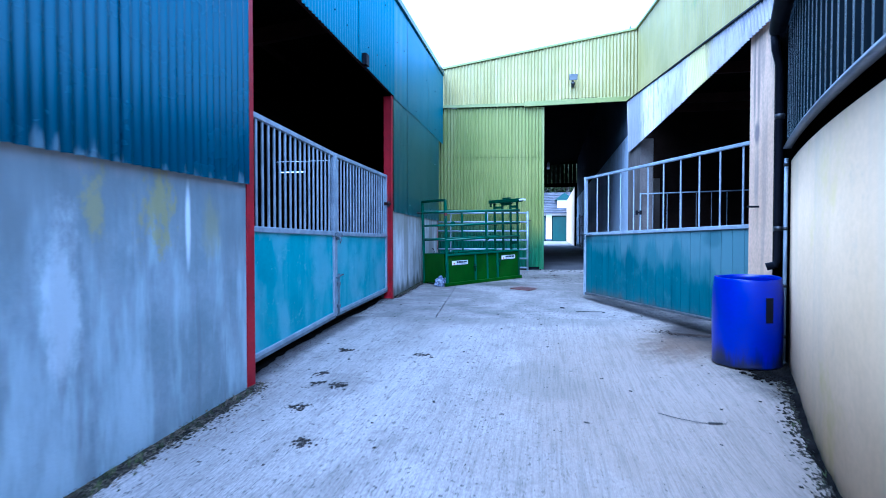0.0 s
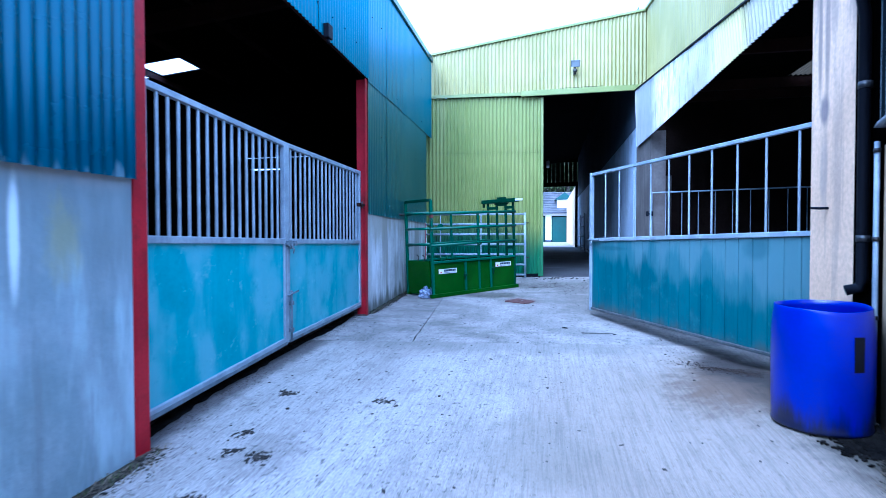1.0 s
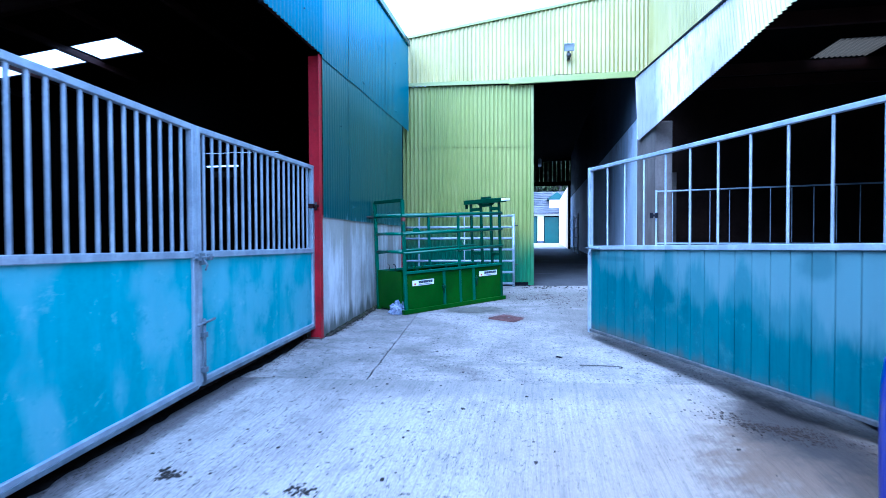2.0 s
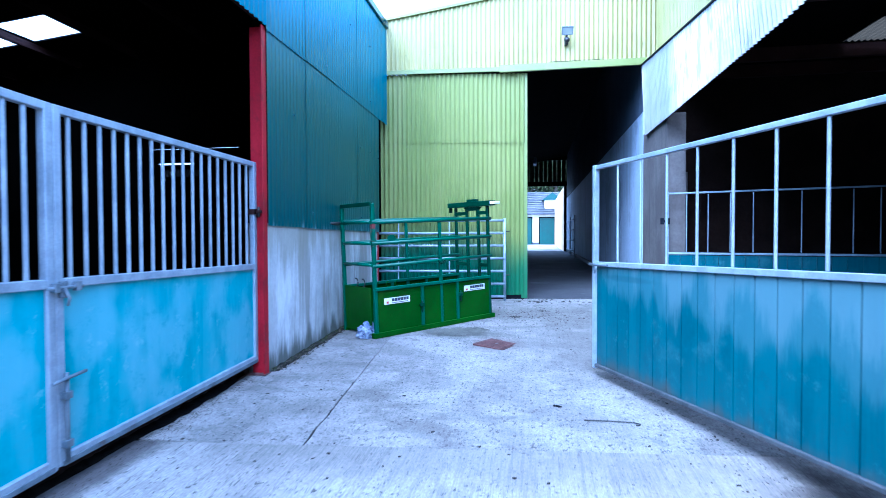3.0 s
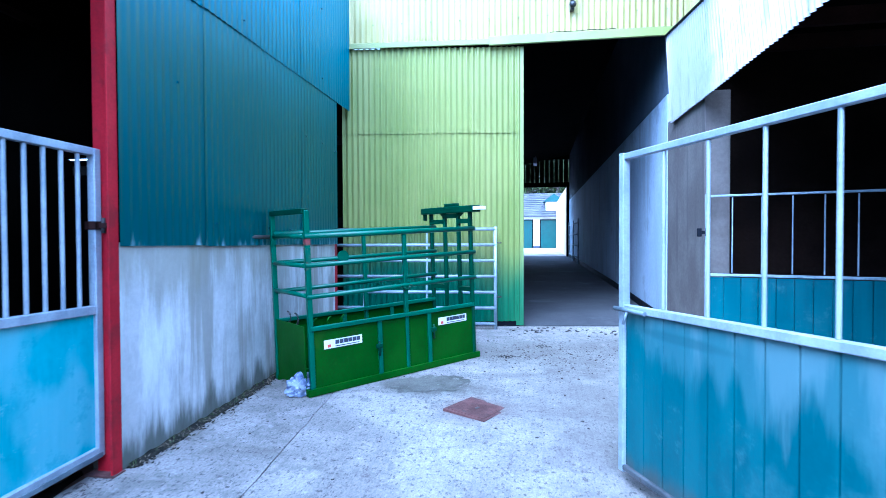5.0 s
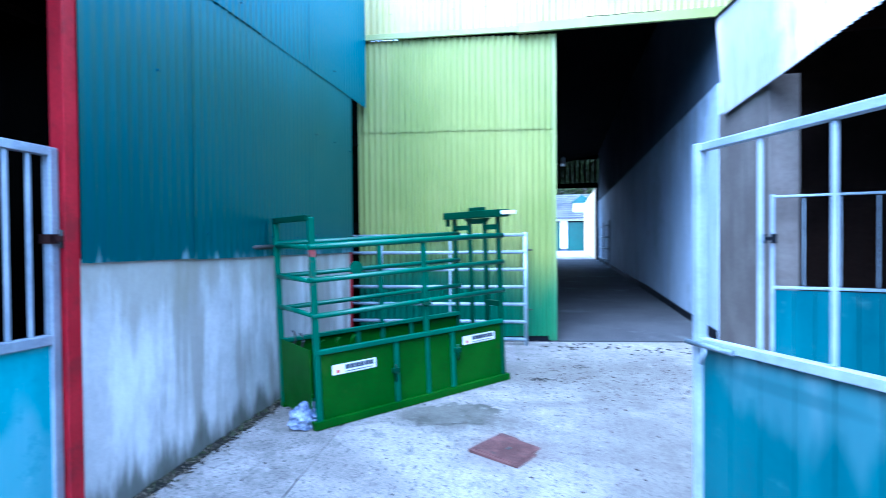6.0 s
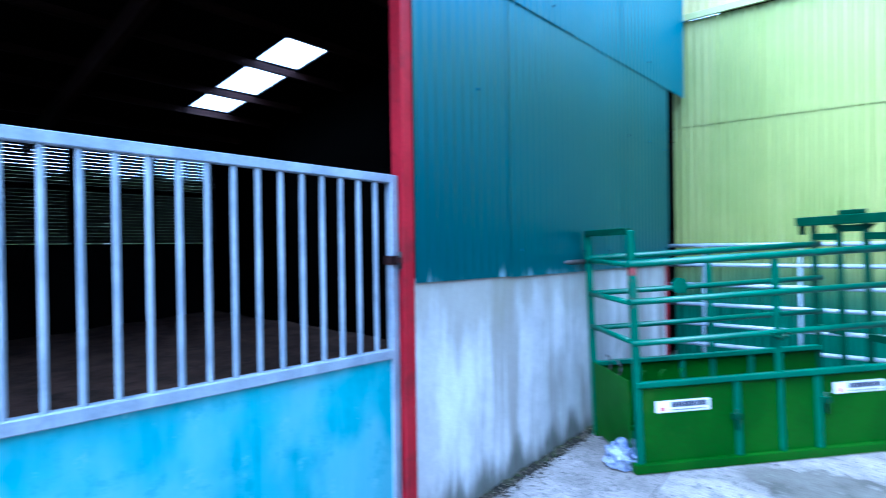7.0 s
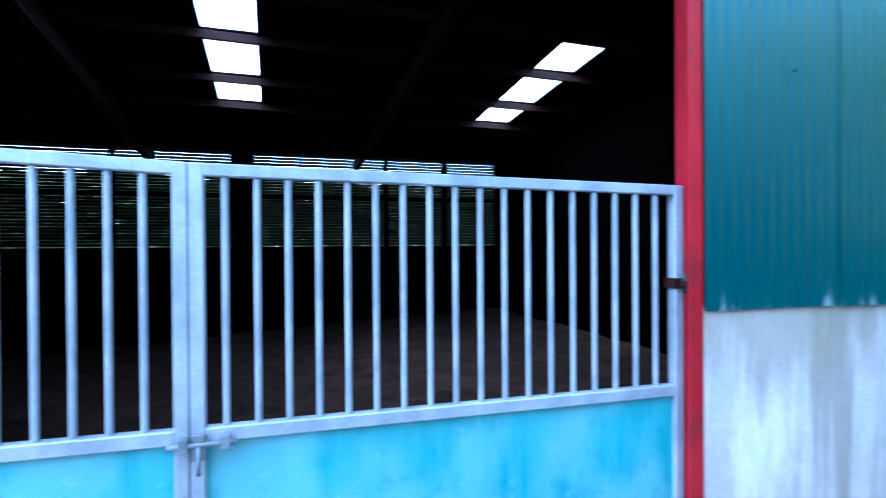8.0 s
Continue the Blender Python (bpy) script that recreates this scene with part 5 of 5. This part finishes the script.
part("handle_slot", bm, M_GUTTER, barrel, "black slot cut in the drum")

man = thing("manhole_cover", pose(0.06, 9.665, gz(0, 9.66) + 0.006, math.degrees(math.atan(0.048)), 0, 62), "square rusty iron manhole cover set in the concrete", "manhole cover")
part("frame", box(box(box(box(bmesh.new(), (-0.19, -0.19, -0.02), (-0.165, 0.19, 0.006)), (0.165, -0.19, -0.02), (0.19, 0.19, 0.006)), (-0.165, -0.19, -0.02), (0.165, -0.165, 0.006)), (-0.165, 0.165, -0.02), (0.165, 0.19, 0.006)), M_RUST, man)
bm = B((-0.162, -0.162, -0.02), (0.162, 0.162, 0.009), 0.003)
for i in range(8):
    for j in range(8):
        x, y = -0.14 + 0.04 * i, -0.14 + 0.04 * j
        if abs(x) < 0.04 and abs(y) < 0.04:
            continue
        box(bm, (x - 0.012, y - 0.005, 0.008), (x + 0.012, y + 0.005, 0.0102))
lid = part("lid", bm, M_RUST, man)
part("keyhole", B((-0.025, -0.012, 0.0), (0.025, 0.012, 0.0105), 0.002), M_BLACK, man)

bag = bmesh.new()
bmesh.ops.create_icosphere(bag, subdivisions=4, radius=1.0)
for v in bag.verts:
    d = v.co.normalized()
    k = 1 + 0.35 * noise.noise(d * 2.3) + 0.22 * noise.noise(d * 6.0) + 0.10 * noise.noise(d * 14.0)
    v.co = Vector((d.x * 0.12 * k, d.y * 0.09 * k, max(0.0, 0.06 + d.z * 0.11 * k)))
solid("plastic_bag", bag, M_BAG, "crumpled pale plastic bag at the crush's tail end", "bag", "thing", pose(-1.455, 9.80, gz(-1.455, 9.80) + 0.004, 0, 0, 40))

rod = bmesh.new()
rp = [(0, 0, 0.008), (0.10, 0.012, 0.008), (0.24, 0.02, 0.008), (0.33, 0.016, 0.009), (0.37, -0.005, 0.01), (0.36, -0.03, 0.01), (0.335, -0.035, 0.01)]
tube(rod, rp, 0.004, 8)
solid("bent_rod", rod, M_DARKIRON, "bent dark iron rod lying on the concrete", "rod", "thing", pose(0.80, 7.60, gz(0.95, 7.6) + 0.004, 2.75, 0, -4))
st = bmesh.new()
tube(st, [(0, 0, 0.007), (0.02, 0.004, 0.009), (0.042, -0.004, 0.008), (0.062, 0.003, 0.005)], [0.007, 0.008, 0.009, 0.004], 8)
solid("stick", st, M_GUTTER, "short dark piece of stick on the concrete", "stick", "thing", pose(0.60, 7.85, gz(0.6, 7.85) + 0.004, 2.75, 0, -15))
wire = bmesh.new()
tube(wire, [(-0.34, 0.06, 0.006), (-0.22, 0.0, 0.006), (-0.1, -0.03, 0.006), (0.0, -0.035, 0.008), (0.05, -0.02, 0.012), (0.07, 0.05, 0.012), (0.04, 0.10, 0.01), (0.0, 0.12, 0.008)], 0.0025, 6)
tube(wire, [(-0.05, -0.034, 0.01), (0.03, -0.026, 0.012)], 0.008, 8)
solid("wire_loop", wire, M_DARKIRON, "thin bent wire with a dark stub on the concrete", "wire", "thing", pose(1.45, 3.89, gz(1.42, 3.88) + 0.006, 2.75, 0, -10))



ICO = bmesh.new()
bmesh.ops.create_icosphere(ICO, subdivisions=1, radius=1.0)
ICO_V = [v.co.copy() for v in ICO.verts]
ICO_F = [tuple(v.index for v in f.verts) for f in ICO.faces]
ICO.free()


def scatter(name, count, place, size, material, label, flat=0.3, seed=1):
    """Many small uneven lumps lying on the yard, as one mesh."""
    rng = random.Random(seed)
    vs, fs = [], []
    for _ in range(count):
        x, y = place(rng)
        s = size(rng)
        a, wx, wy = rng.uniform(0, 6.28), s * rng.uniform(0.6, 1.6), s * rng.uniform(0.5, 1.0)
        ca, sa, z0, i = math.cos(a), math.sin(a), gz(x, y) + 0.004 + s * flat * 0.4, len(vs)
        for c in ICO_V:
            px, py = c.x * wx + rng.uniform(-0.3, 0.3) * s, c.y * wy + rng.uniform(-0.3, 0.3) * s
            vs.append((x + ca * px - sa * py, y + sa * px + ca * py, z0 + c.z * s * flat + rng.uniform(-0.06, 0.12) * s))
        fs += [tuple(i + k for k in f) for f in ICO_F]
    me = bpy.data.meshes.new(name)
    me.from_pydata(vs, [], fs)
    me.materials.append(material)
    return tagged(new(name, me), label, "debris", "", "stuff")


def dirt_strip(name, foot, side, y0, y1, width, label, material=None, ridge=0.03):
    """A low ragged bank of dirt along a wall's foot, also the gate's painted shade."""
    bm = bmesh.new()
    rows = []
    for y in steps(y0, y1, 0.03):
        w = width * (0.65 + 0.6 * noise.noise((y * 1.7, 3.1, 0.0)) + 0.35 * noise.noise((y * 9.0, 1.1, 0.0)))
        w = max(0.015, w) * smooth(y1 + 0.02, y1 - 0.5, y) + 0.01
        x0 = foot(y)
        row = []
        for k in range(7):
            f = k / 6
            x = x0 + side * w * f
            row.append(bm.verts.new((x, y, gz(x, y) + 0.001 + ridge * (1 - f) ** 1.5 * (0.7 + 0.6 * noise.noise((x * 14, y * 14, 0.0))) + (0.004 if f < 1 else -0.004))))
        rows.append(row)
    for a, b in zip(rows, rows[1:]):
        for i in range(6):
            bm.faces.new((a[i], a[i + 1], b[i + 1], b[i]))
    ob = new(name, mesh_of(name, bm, material or M_MOSS))
    return tagged(ob, label, "dirt", "", "stuff")


def yard_spot(rng):
    while True:
        x, y = rng.uniform(-1.9, 2.2), rng.uniform(1.0, 12.4)
        if rng.random() < (0.9 if x < -0.2 else 0.45):
            return x, y


scatter("droppings", 900, yard_spot, lambda r: 0.003 + 0.014 * r.random() ** 4, M_DIRT, "dark bits of dung and leaf on the concrete", seed=3)
CL = ((-1.46, 4.56), (-1.18, 4.23), (-1.18, 4.23), (-1.40, 4.30), (-1.29, 3.77), (-1.0, 3.22), (-1.53, 5.26), (-0.75, 5.2), (0.6, 11.7), (0.2, 11.2))


def clot_spot(rng):
    c = rng.choice(CL)
    return c[0] + rng.gauss(0, 0.040), c[1] + rng.gauss(0, 0.035)


scatter("dung_clots", 900, clot_spot, lambda r: 0.002 + 0.014 * r.random() ** 2, M_DIRT, "clots of dark dung on the concrete", seed=5)
scatter("yard_dirt", 1600, lambda r: (0.75 + r.gauss(0, 0.55), 11.35 + r.gauss(0, 0.45)), lambda r: 0.003 + 0.010 * r.random() ** 3, M_LITTER, "flecks of trodden dirt before the passage", seed=16)
scatter("door_dirt", 90, lambda r: (r.uniform(0.1, 2.1), 12.55 + r.gauss(0, 0.12)), lambda r: 0.008 + 0.02 * r.random(), M_DIRT, "bits of dirt along the passage threshold", seed=6)
scatter("leaf_litter", 5200, lambda r: (XW + abs(r.gauss(0, 0.085)) * (1 + 0.8 * noise.noise((0, r.random() * 0 + 1.0, 2.0))), r.uniform(-1.0, 4.35)), lambda r: 0.003 + 0.012 * r.random() ** 2, M_MOSS, "mossy leaf litter along the foot of the concrete wall", flat=0.45, seed=7)
scatter("leaf_litter", 3200, lambda r: (XW + abs(r.gauss(0, 0.04)), r.uniform(8.4, 11.8)), lambda r: 0.003 + 0.008 * r.random() ** 2, M_MOSS, "moss along the foot of the short wall", flat=0.5, seed=8)


def curved_foot(r):
    y = r.uniform(1.5, 5.0)
    return cx(y) - abs(r.gauss(0, 0.055)), y


scatter("leaf_litter", 3000, curved_foot, lambda r: 0.003 + 0.010 * r.random() ** 2, M_MOSS, "moss and leaves along the foot of the curved wall", flat=0.5, seed=9)
def gate_foot(r):
    k, off = abs(r.gauss(0, 0.32)), abs(r.gauss(0, 0.16)) - 0.05
    return hx + (tx - hx) * k - 0.905 * off - 0.05, hy + (ty - hy) * k - 0.425 * off


scatter("gate_dirt", 700, gate_foot, lambda r: 0.0015 + 0.005 * r.random() ** 2, M_LITTER, "brown litter under the open gate", flat=0.35, seed=10)
# Litter coloured black to take in the contact shade beside the drum.
scatter("gate_dirt", 2200, lambda r: (BX + 0.17 + r.gauss(0, 0.10), BY - 0.26 + r.gauss(0, 0.13)), lambda r: 0.006 + 0.02 * r.random() ** 2, M_DIRT_SHADE, "dark litter and painted contact shade between the drum and the wall", flat=0.5, seed=11)
scatter("gate_dirt", 1500, lambda r: (lambda k: (1.98 - 0.40 * k + r.gauss(0, 0.07), 6.05 + 0.55 * k + r.gauss(0, 0.10)))(abs(r.gauss(0, 0.5))), lambda r: 0.0015 + 0.008 * r.random() ** 3, M_LITTER, "brown-black trodden dirt beside the drum and the gate", flat=0.3, seed=17)

def slivers(name, count, place, label, seed):
    """Dry stalks and torn leaves lying flat, as one mesh."""
    rng = random.Random(seed)
    vs, fs = [], []
    for _ in range(count):
        x, y = place(rng)
        a, ln, w = rng.uniform(0, 6.28), rng.uniform(0.012, 0.07), rng.uniform(0.0015, 0.007)
        z, tip = gz(x, y) + rng.uniform(0.006, 0.025) * max(0.15, 1 - abs(x - XW) * 5), rng.uniform(-0.01, 0.015)
        dx, dy, i = math.cos(a), math.sin(a), len(vs)
        for t, k, h in ((0.0, 0.4, 0.0), (0.5, 1.0, 0.004), (1.0, 0.3, tip)):
            px, py = x + dx * ln * t, y + dy * ln * t
            vs += [(px - dy * w * k, py + dx * w * k, z + h), (px + dy * w * k, py - dx * w * k, z + h + 0.001)]
        fs += [(i, i + 1, i + 3, i + 2), (i + 2, i + 3, i + 5, i + 4)]
    me = bpy.data.meshes.new(name)
    me.from_pydata(vs, [], fs)
    me.materials.append(M_STRAW_BIT)
    return tagged(new(name, me), label, "debris", "", "stuff")


slivers("dry_stalks", 1500, lambda r: (XW + 0.01 + abs(r.gauss(0, 0.13)), r.uniform(0.5, 4.4)), "dry stalks and torn leaves in the dirt by the wall", 41)
slivers("dry_stalks", 260, lambda r: (XW + 0.01 + abs(r.gauss(0, 0.07)), r.uniform(8.4, 11.6)), "dry stalks along the foot of the short wall", 42)
slivers("dry_stalks", 400, lambda r: (lambda y: (cx(y) - 0.01 - abs(r.gauss(0, 0.07)), y))(r.uniform(1.6, 4.8)), "dry stalks along the foot of the curved wall", 43)
dirt_strip("dirt_bank", lambda y: XW - 0.005, 1, -1.0, 4.35, 0.26, "dark mossy dirt banked along the foot of the concrete wall", None, 0.008)
dirt_strip("dirt_bank", lambda y: XW - 0.005, 1, 8.42, 11.8, 0.09, "dark mossy dirt along the foot of the short wall")
dirt_strip("dirt_bank", lambda y: cx(y) + 0.005, -1, 1.2, 4.95, 0.085, "black dirt along the foot of the curved wall", M_DIRT_SHADE)

# This strip stands in for the shadow under the shed gate.
dirt_strip("dirt_bank", lambda y: -2.16, 1, 4.3, 8.3, 0.12, "black strip painting the shade under the shed gate", M_DIRT_SHADE)
scatter("gate_dirt", 2600, lambda r: (-2.03 + abs(r.gauss(0, 0.09)) - 0.04, r.uniform(4.3, 8.3)), lambda r: 0.0015 + 0.004 * r.random() ** 2, M_LITTER, "brown crumbs along the foot of the shed gate", flat=0.35, seed=14)

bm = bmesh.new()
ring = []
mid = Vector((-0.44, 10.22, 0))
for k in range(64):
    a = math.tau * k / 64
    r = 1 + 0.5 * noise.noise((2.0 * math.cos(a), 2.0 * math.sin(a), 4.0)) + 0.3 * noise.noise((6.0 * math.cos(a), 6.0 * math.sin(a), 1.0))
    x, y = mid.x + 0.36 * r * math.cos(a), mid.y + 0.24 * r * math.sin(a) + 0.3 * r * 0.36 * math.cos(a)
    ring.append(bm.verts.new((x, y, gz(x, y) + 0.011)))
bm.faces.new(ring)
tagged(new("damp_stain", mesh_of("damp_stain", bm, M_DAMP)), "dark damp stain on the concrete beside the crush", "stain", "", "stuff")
rng = random.Random(31)
vs, fs = [], []
for k in range(300):
    if k < 190:
        y = rng.uniform(0.5, 4.3)
        x = XW + 0.02 + abs(rng.gauss(0, 0.05))
    elif k < 270:
        y = rng.uniform(8.4, 11.6)
        x = XW + 0.01 + abs(rng.gauss(0, 0.02))
    else:
        y = rng.uniform(1.6, 4.6)
        x = cx(y) - 0.02 - abs(rng.gauss(0, 0.04))
    for b_ in range(rng.randint(1, 4)):
        a, h, w = rng.uniform(0, 6.28), rng.uniform(0.015, 0.055), rng.uniform(0.001, 0.003)
        dx, dy, i, z = math.cos(a), math.sin(a), len(vs), gz(x, y)
        lean = rng.uniform(0.2, 0.9) * h
        vs += [(x - dy * w, y + dx * w, z), (x + dy * w, y - dx * w, z), (x + dx * lean * 0.4 + dy * w * 0.7, y + dy * lean * 0.4 - dx * w * 0.7, z + h * 0.7), (x + dx * lean, y + dy * lean, z + h), (x + dx * lean * 0.4 - dy * w * 0.7, y + dy * lean * 0.4 + dx * w * 0.7, z + h * 0.7)]
        fs += [(i, i + 1, i + 2, i + 4), (i + 4, i + 2, i + 3)]
me = bpy.data.meshes.new("grass")
me.from_pydata(vs, [], fs)
me.materials.append(M_LEAF)
tagged(new("grass", me), "thin grass tufts growing along the wall feet", "grass", "", "stuff")

# floodlight on the green wall
fp = gp(0.965, 5.03, 0.06)
flood = thing("floodlight", Matrix.Translation(fp) @ pose(0, 0, 0, 0, 0, GA), "small grey floodlight on a bracket on the green wall", "floodlight")
part("bracket", bar(bmesh.new(), (0, 0, 0), (0, -0.10, 0.02), 0.03, 0.03), M_DARKIRON, flood)
tilt = pose(0, -0.16, 0.072, 34, 0, -6) @ Matrix.Scale(0.86, 4)
bm = bmesh.new()
box(bm, (-0.085, 0.012, -0.05), (0.085, 0.06, 0.055), 0.01)
for x0, x1, z0, z1 in ((-0.105, -0.09, -0.075, 0.075), (0.09, 0.105, -0.075, 0.075), (-0.09, 0.09, -0.075, -0.062), (-0.09, 0.09, 0.062, 0.075)):
    box(bm, (x0, -0.02, z0), (x1, 0.02, z1), 0.003)
bm.transform(tilt)
hd = part("housing", bm, M_GALV_DARK, flood, "dark grey cast housing")
bm = bmesh.new()
for z, y in ((-0.062, -0.008), (-0.035, 0.010), (0.0, 0.014), (0.035, 0.010), (0.062, -0.008)):
    box(bm, (-0.09, y - 0.002, z - 0.016), (0.09, y + 0.002, z + 0.016))
bm.transform(tilt)
part("reflector", bm, M_LAMP, hd, "pale folded reflector")
part("lens", B((-0.09, -0.014, -0.062), (0.09, -0.011, 0.062), 0.001), M_GLASS, hd).data.transform(tilt)
bm = bmesh.new()
bmesh.ops.create_icosphere(bm, subdivisions=2, radius=0.045, matrix=Matrix.Translation((0, -0.12, -0.06)))
box(bm, (-0.025, -0.10, -0.12), (0.025, -0.02, 0.0), 0.006)
part("sensor", bm, M_BLACK, flood)

# junction box under the lintel sheeting of the west shed
jb = thing("junction_box", pose(XW + 0.03, 6.93, 3.74), "small dark box hanging at the lintel edge", "box")
part("body", B((0, -0.06, 0), (0.06, 0.06, 0.15), 0.008), M_GUTTER, jb)
part("spout", tube(bmesh.new(), [(0.03, 0, 0), (0.03, 0, -0.05)], 0.02, 8), M_GUTTER, jb)

# ---- far yard: white outbuilding with teal doors ----
YG = 46.0
ZG = gz(0, 46) - 0.02
far_house = thing("outbuilding", pose(0, YG, ZG), "white rendered outbuilding with teal doors and grey slate roof", "outbuilding")
part("wall", B((-9, 0, 0), (9, 0.3, 2.45)), M_RENDER, far_house)
part("side_wall", B((-9, 0.3, 0), (-8.7, 6, 2.45)), M_RENDER, far_house)
part("side_wall", B((8.7, 0.3, 0), (9, 6, 2.45)), M_RENDER, far_house)
part("plinth", B((-9, -0.03, 0), (9, 0, 0.18)), M_INK, far_house)
for x in (-3.1, -0.21, 1.52, 4.2):
    dr = part("door", B((x - 0.55, -0.06, 0.02), (x + 0.55, -0.01, 2.08)), M_DOOR, far_house)
    part("jamb", B((x - 0.62, -0.05, 0.02), (x - 0.55, 0.0, 2.16)), M_SHED, dr)
    part("jamb", B((x + 0.55, -0.05, 0.02), (x + 0.62, 0.0, 2.16)), M_SHED, dr)
    part("door_head", B((x - 0.62, -0.05, 2.08), (x + 0.62, 0.0, 2.16)), M_SHED, dr)
bm = bmesh.new()
vs = [bm.verts.new(v) for v in ((-9.3, -0.3, 2.40), (9.3, -0.3, 2.40), (9.3, 3.2, 4.35), (-9.3, 3.2, 4.35), (-9.3, 6.6, 2.4), (9.3, 6.6, 2.4))]
bm.faces.new((vs[0], vs[1], vs[2], vs[3]))
bm.faces.new((vs[3], vs[2], vs[5], vs[4]))
bmesh.ops.solidify(bm, geom=bm.faces[:], thickness=0.06)
roof = part("roof", bm, M_SLATE, far_house)
for k in range(12):
    f = k / 12
    part("slate_course", B((-9.3, -0.32 + 3.5 * f, 2.44 + 1.95 * f), (9.3, -0.02 + 3.5 * f, 2.475 + 1.95 * f)), M_SLATE, roof)
part("eaves_gutter", B((-9.3, -0.40, 2.34), (9.3, -0.30, 2.44), 0.01), M_INK, far_house)
dm = part("dormer", B((1.35, 0.5, 2.75), (2.55, 2.0, 3.55)), M_RENDER, far_house)
bm = bmesh.new()
vs = [bm.verts.new(v) for v in ((1.15, 0.4, 3.50), (2.75, 0.4, 3.50), (1.95, 0.4, 4.10), (1.15, 2.6, 3.50), (2.75, 2.6, 3.50), (1.95, 2.6, 4.10))]
for f in ((0, 1, 2), (0, 2, 5, 3), (1, 4, 5, 2), (3, 5, 4)):
    bm.faces.new([vs[i] for i in f])
part("dormer_gable", bm, M_DOOR, dm, "teal boarded gable")


def tree(x, y, h, spread, seed):
    rng = random.Random(seed)
    t = thing("tree", pose(x, y, gz(x, min(y, 46))), "leafy green tree behind the outbuilding", "tree", "trees behind the outbuilding")
    bm = bmesh.new()
    tube(bm, [(0, 0, 0), (0.1, 0.05, h * 0.3), (0.0, 0.1, h * 0.6), (0.1, 0, h * 0.85)], [0.28, 0.2, 0.12, 0.04], 8)
    for k in range(9):
        a, z = rng.uniform(0, 6.28), h * rng.uniform(0.3, 0.7)
        r = spread * rng.uniform(0.4, 0.8)
        tube(bm, [(0.03, 0.05, z), (r * 0.5 * math.cos(a), r * 0.5 * math.sin(a), z + 0.6), (r * math.cos(a), r * math.sin(a), z + 1.3)], [0.09, 0.05, 0.02], 6)
    part("trunk", bm, M_BARK, t)
    vs, fs = [], []
    clumps = [(rng.gauss(0, spread * 0.42), rng.gauss(0, spread * 0.42), h * rng.uniform(0.22, 1.0), rng.uniform(0.5, 1.1)) for _ in range(46)]
    for _ in range(5200):
        c = rng.choice(clumps)
        p = Vector((c[0] + rng.gauss(0, c[3] * 0.5), c[1] + rng.gauss(0, c[3] * 0.5), c[2] + rng.gauss(0, c[3] * 0.4)))
        m = Euler((rng.uniform(0, 6.28), rng.uniform(0, 6.28), rng.uniform(0, 6.28))).to_matrix()
        s = rng.uniform(0.12, 0.22)
        i = len(vs)
        vs += [tuple(p + m @ Vector(q)) for q in ((-s, 0, 0), (0, -s * 0.5, 0), (s, 0, 0), (0, s * 0.5, 0.02))]
        fs.append((i, i + 1, i + 2, i + 3))
    me = bpy.data.meshes.new("crown")
    me.from_pydata(vs, [], fs)
    me.materials.append(M_LEAF)
    cr = new("crown", me)
    cr.parent = t
    return t


for i, (x, y, h, s) in enumerate(((-7, 56, 10.5, 3.6), (-2, 58, 12.5, 4.0), (2.6, 56.5, 12.0, 3.8), (7.5, 58, 12.5, 4.0), (-0.2, 62, 14, 4.2), (5.0, 63, 14, 4.2), (-5, 63, 13, 4.2))):
    tree(x, y, h, s, 20 + i)

# dense wood behind the outbuilding
rng = random.Random(78)
vs, fs = [], []
for _ in range(30000):
    x = rng.uniform(-11, 13)
    top = 11.0 + 1.6 * noise.noise((x * 0.35, 7.0, 0.0)) + 0.7 * noise.noise((x * 1.1, 2.0, 0.0))
    p = Vector((x, 66 + rng.gauss(0, 0.9), 1.0 + (top - 1.0) * rng.random() ** 0.8))
    m = Euler((rng.uniform(0, 6.28), rng.uniform(0, 6.28), rng.uniform(0, 6.28))).to_matrix()
    q = rng.uniform(0.18, 0.34)
    i = len(vs)
    vs += [tuple(p + m @ Vector(c)) for c in ((-q, 0, 0), (0, -q * 0.6, 0), (q, 0, 0), (0, q * 0.6, 0.03))]
    fs.append((i, i + 1, i + 2, i + 3))
me = bpy.data.meshes.new("wood")
me.from_pydata(vs, [], fs)
me.materials.append(M_LEAF)
tagged(new("wood", me), "dense green wood behind the outbuilding", "wood", "", "stuff")

# tall hedge west of the shed
rng = random.Random(77)
vs, fs = [], []
for _ in range(34000):
    y = rng.uniform(-14, 30)
    top = 5.0 + 0.5 * noise.noise((y * 0.4, 1.0, 0.0)) + 0.3 * noise.noise((y * 1.3, 4.0, 0.0))
    p = Vector((-24 + rng.gauss(0, 0.6), y, -0.3 + (top + 0.3) * math.sqrt(rng.random())))
    m = Euler((rng.uniform(0, 6.28), rng.uniform(0, 6.28), rng.uniform(0, 6.28))).to_matrix()
    q = rng.uniform(0.16, 0.30)
    i = len(vs)
    vs += [tuple(p + m @ Vector(c)) for c in ((-q, 0, 0), (0, -q * 0.6, 0), (q, 0, 0), (0, q * 0.6, 0.03))]
    fs.append((i, i + 1, i + 2, i + 3))
me = bpy.data.meshes.new("hedge")
me.from_pydata(vs, [], fs)
me.materials.append(M_LEAF)
tagged(new("hedge", me), "tall green hedge seen through the slatted boarding", "hedge", "", "stuff")
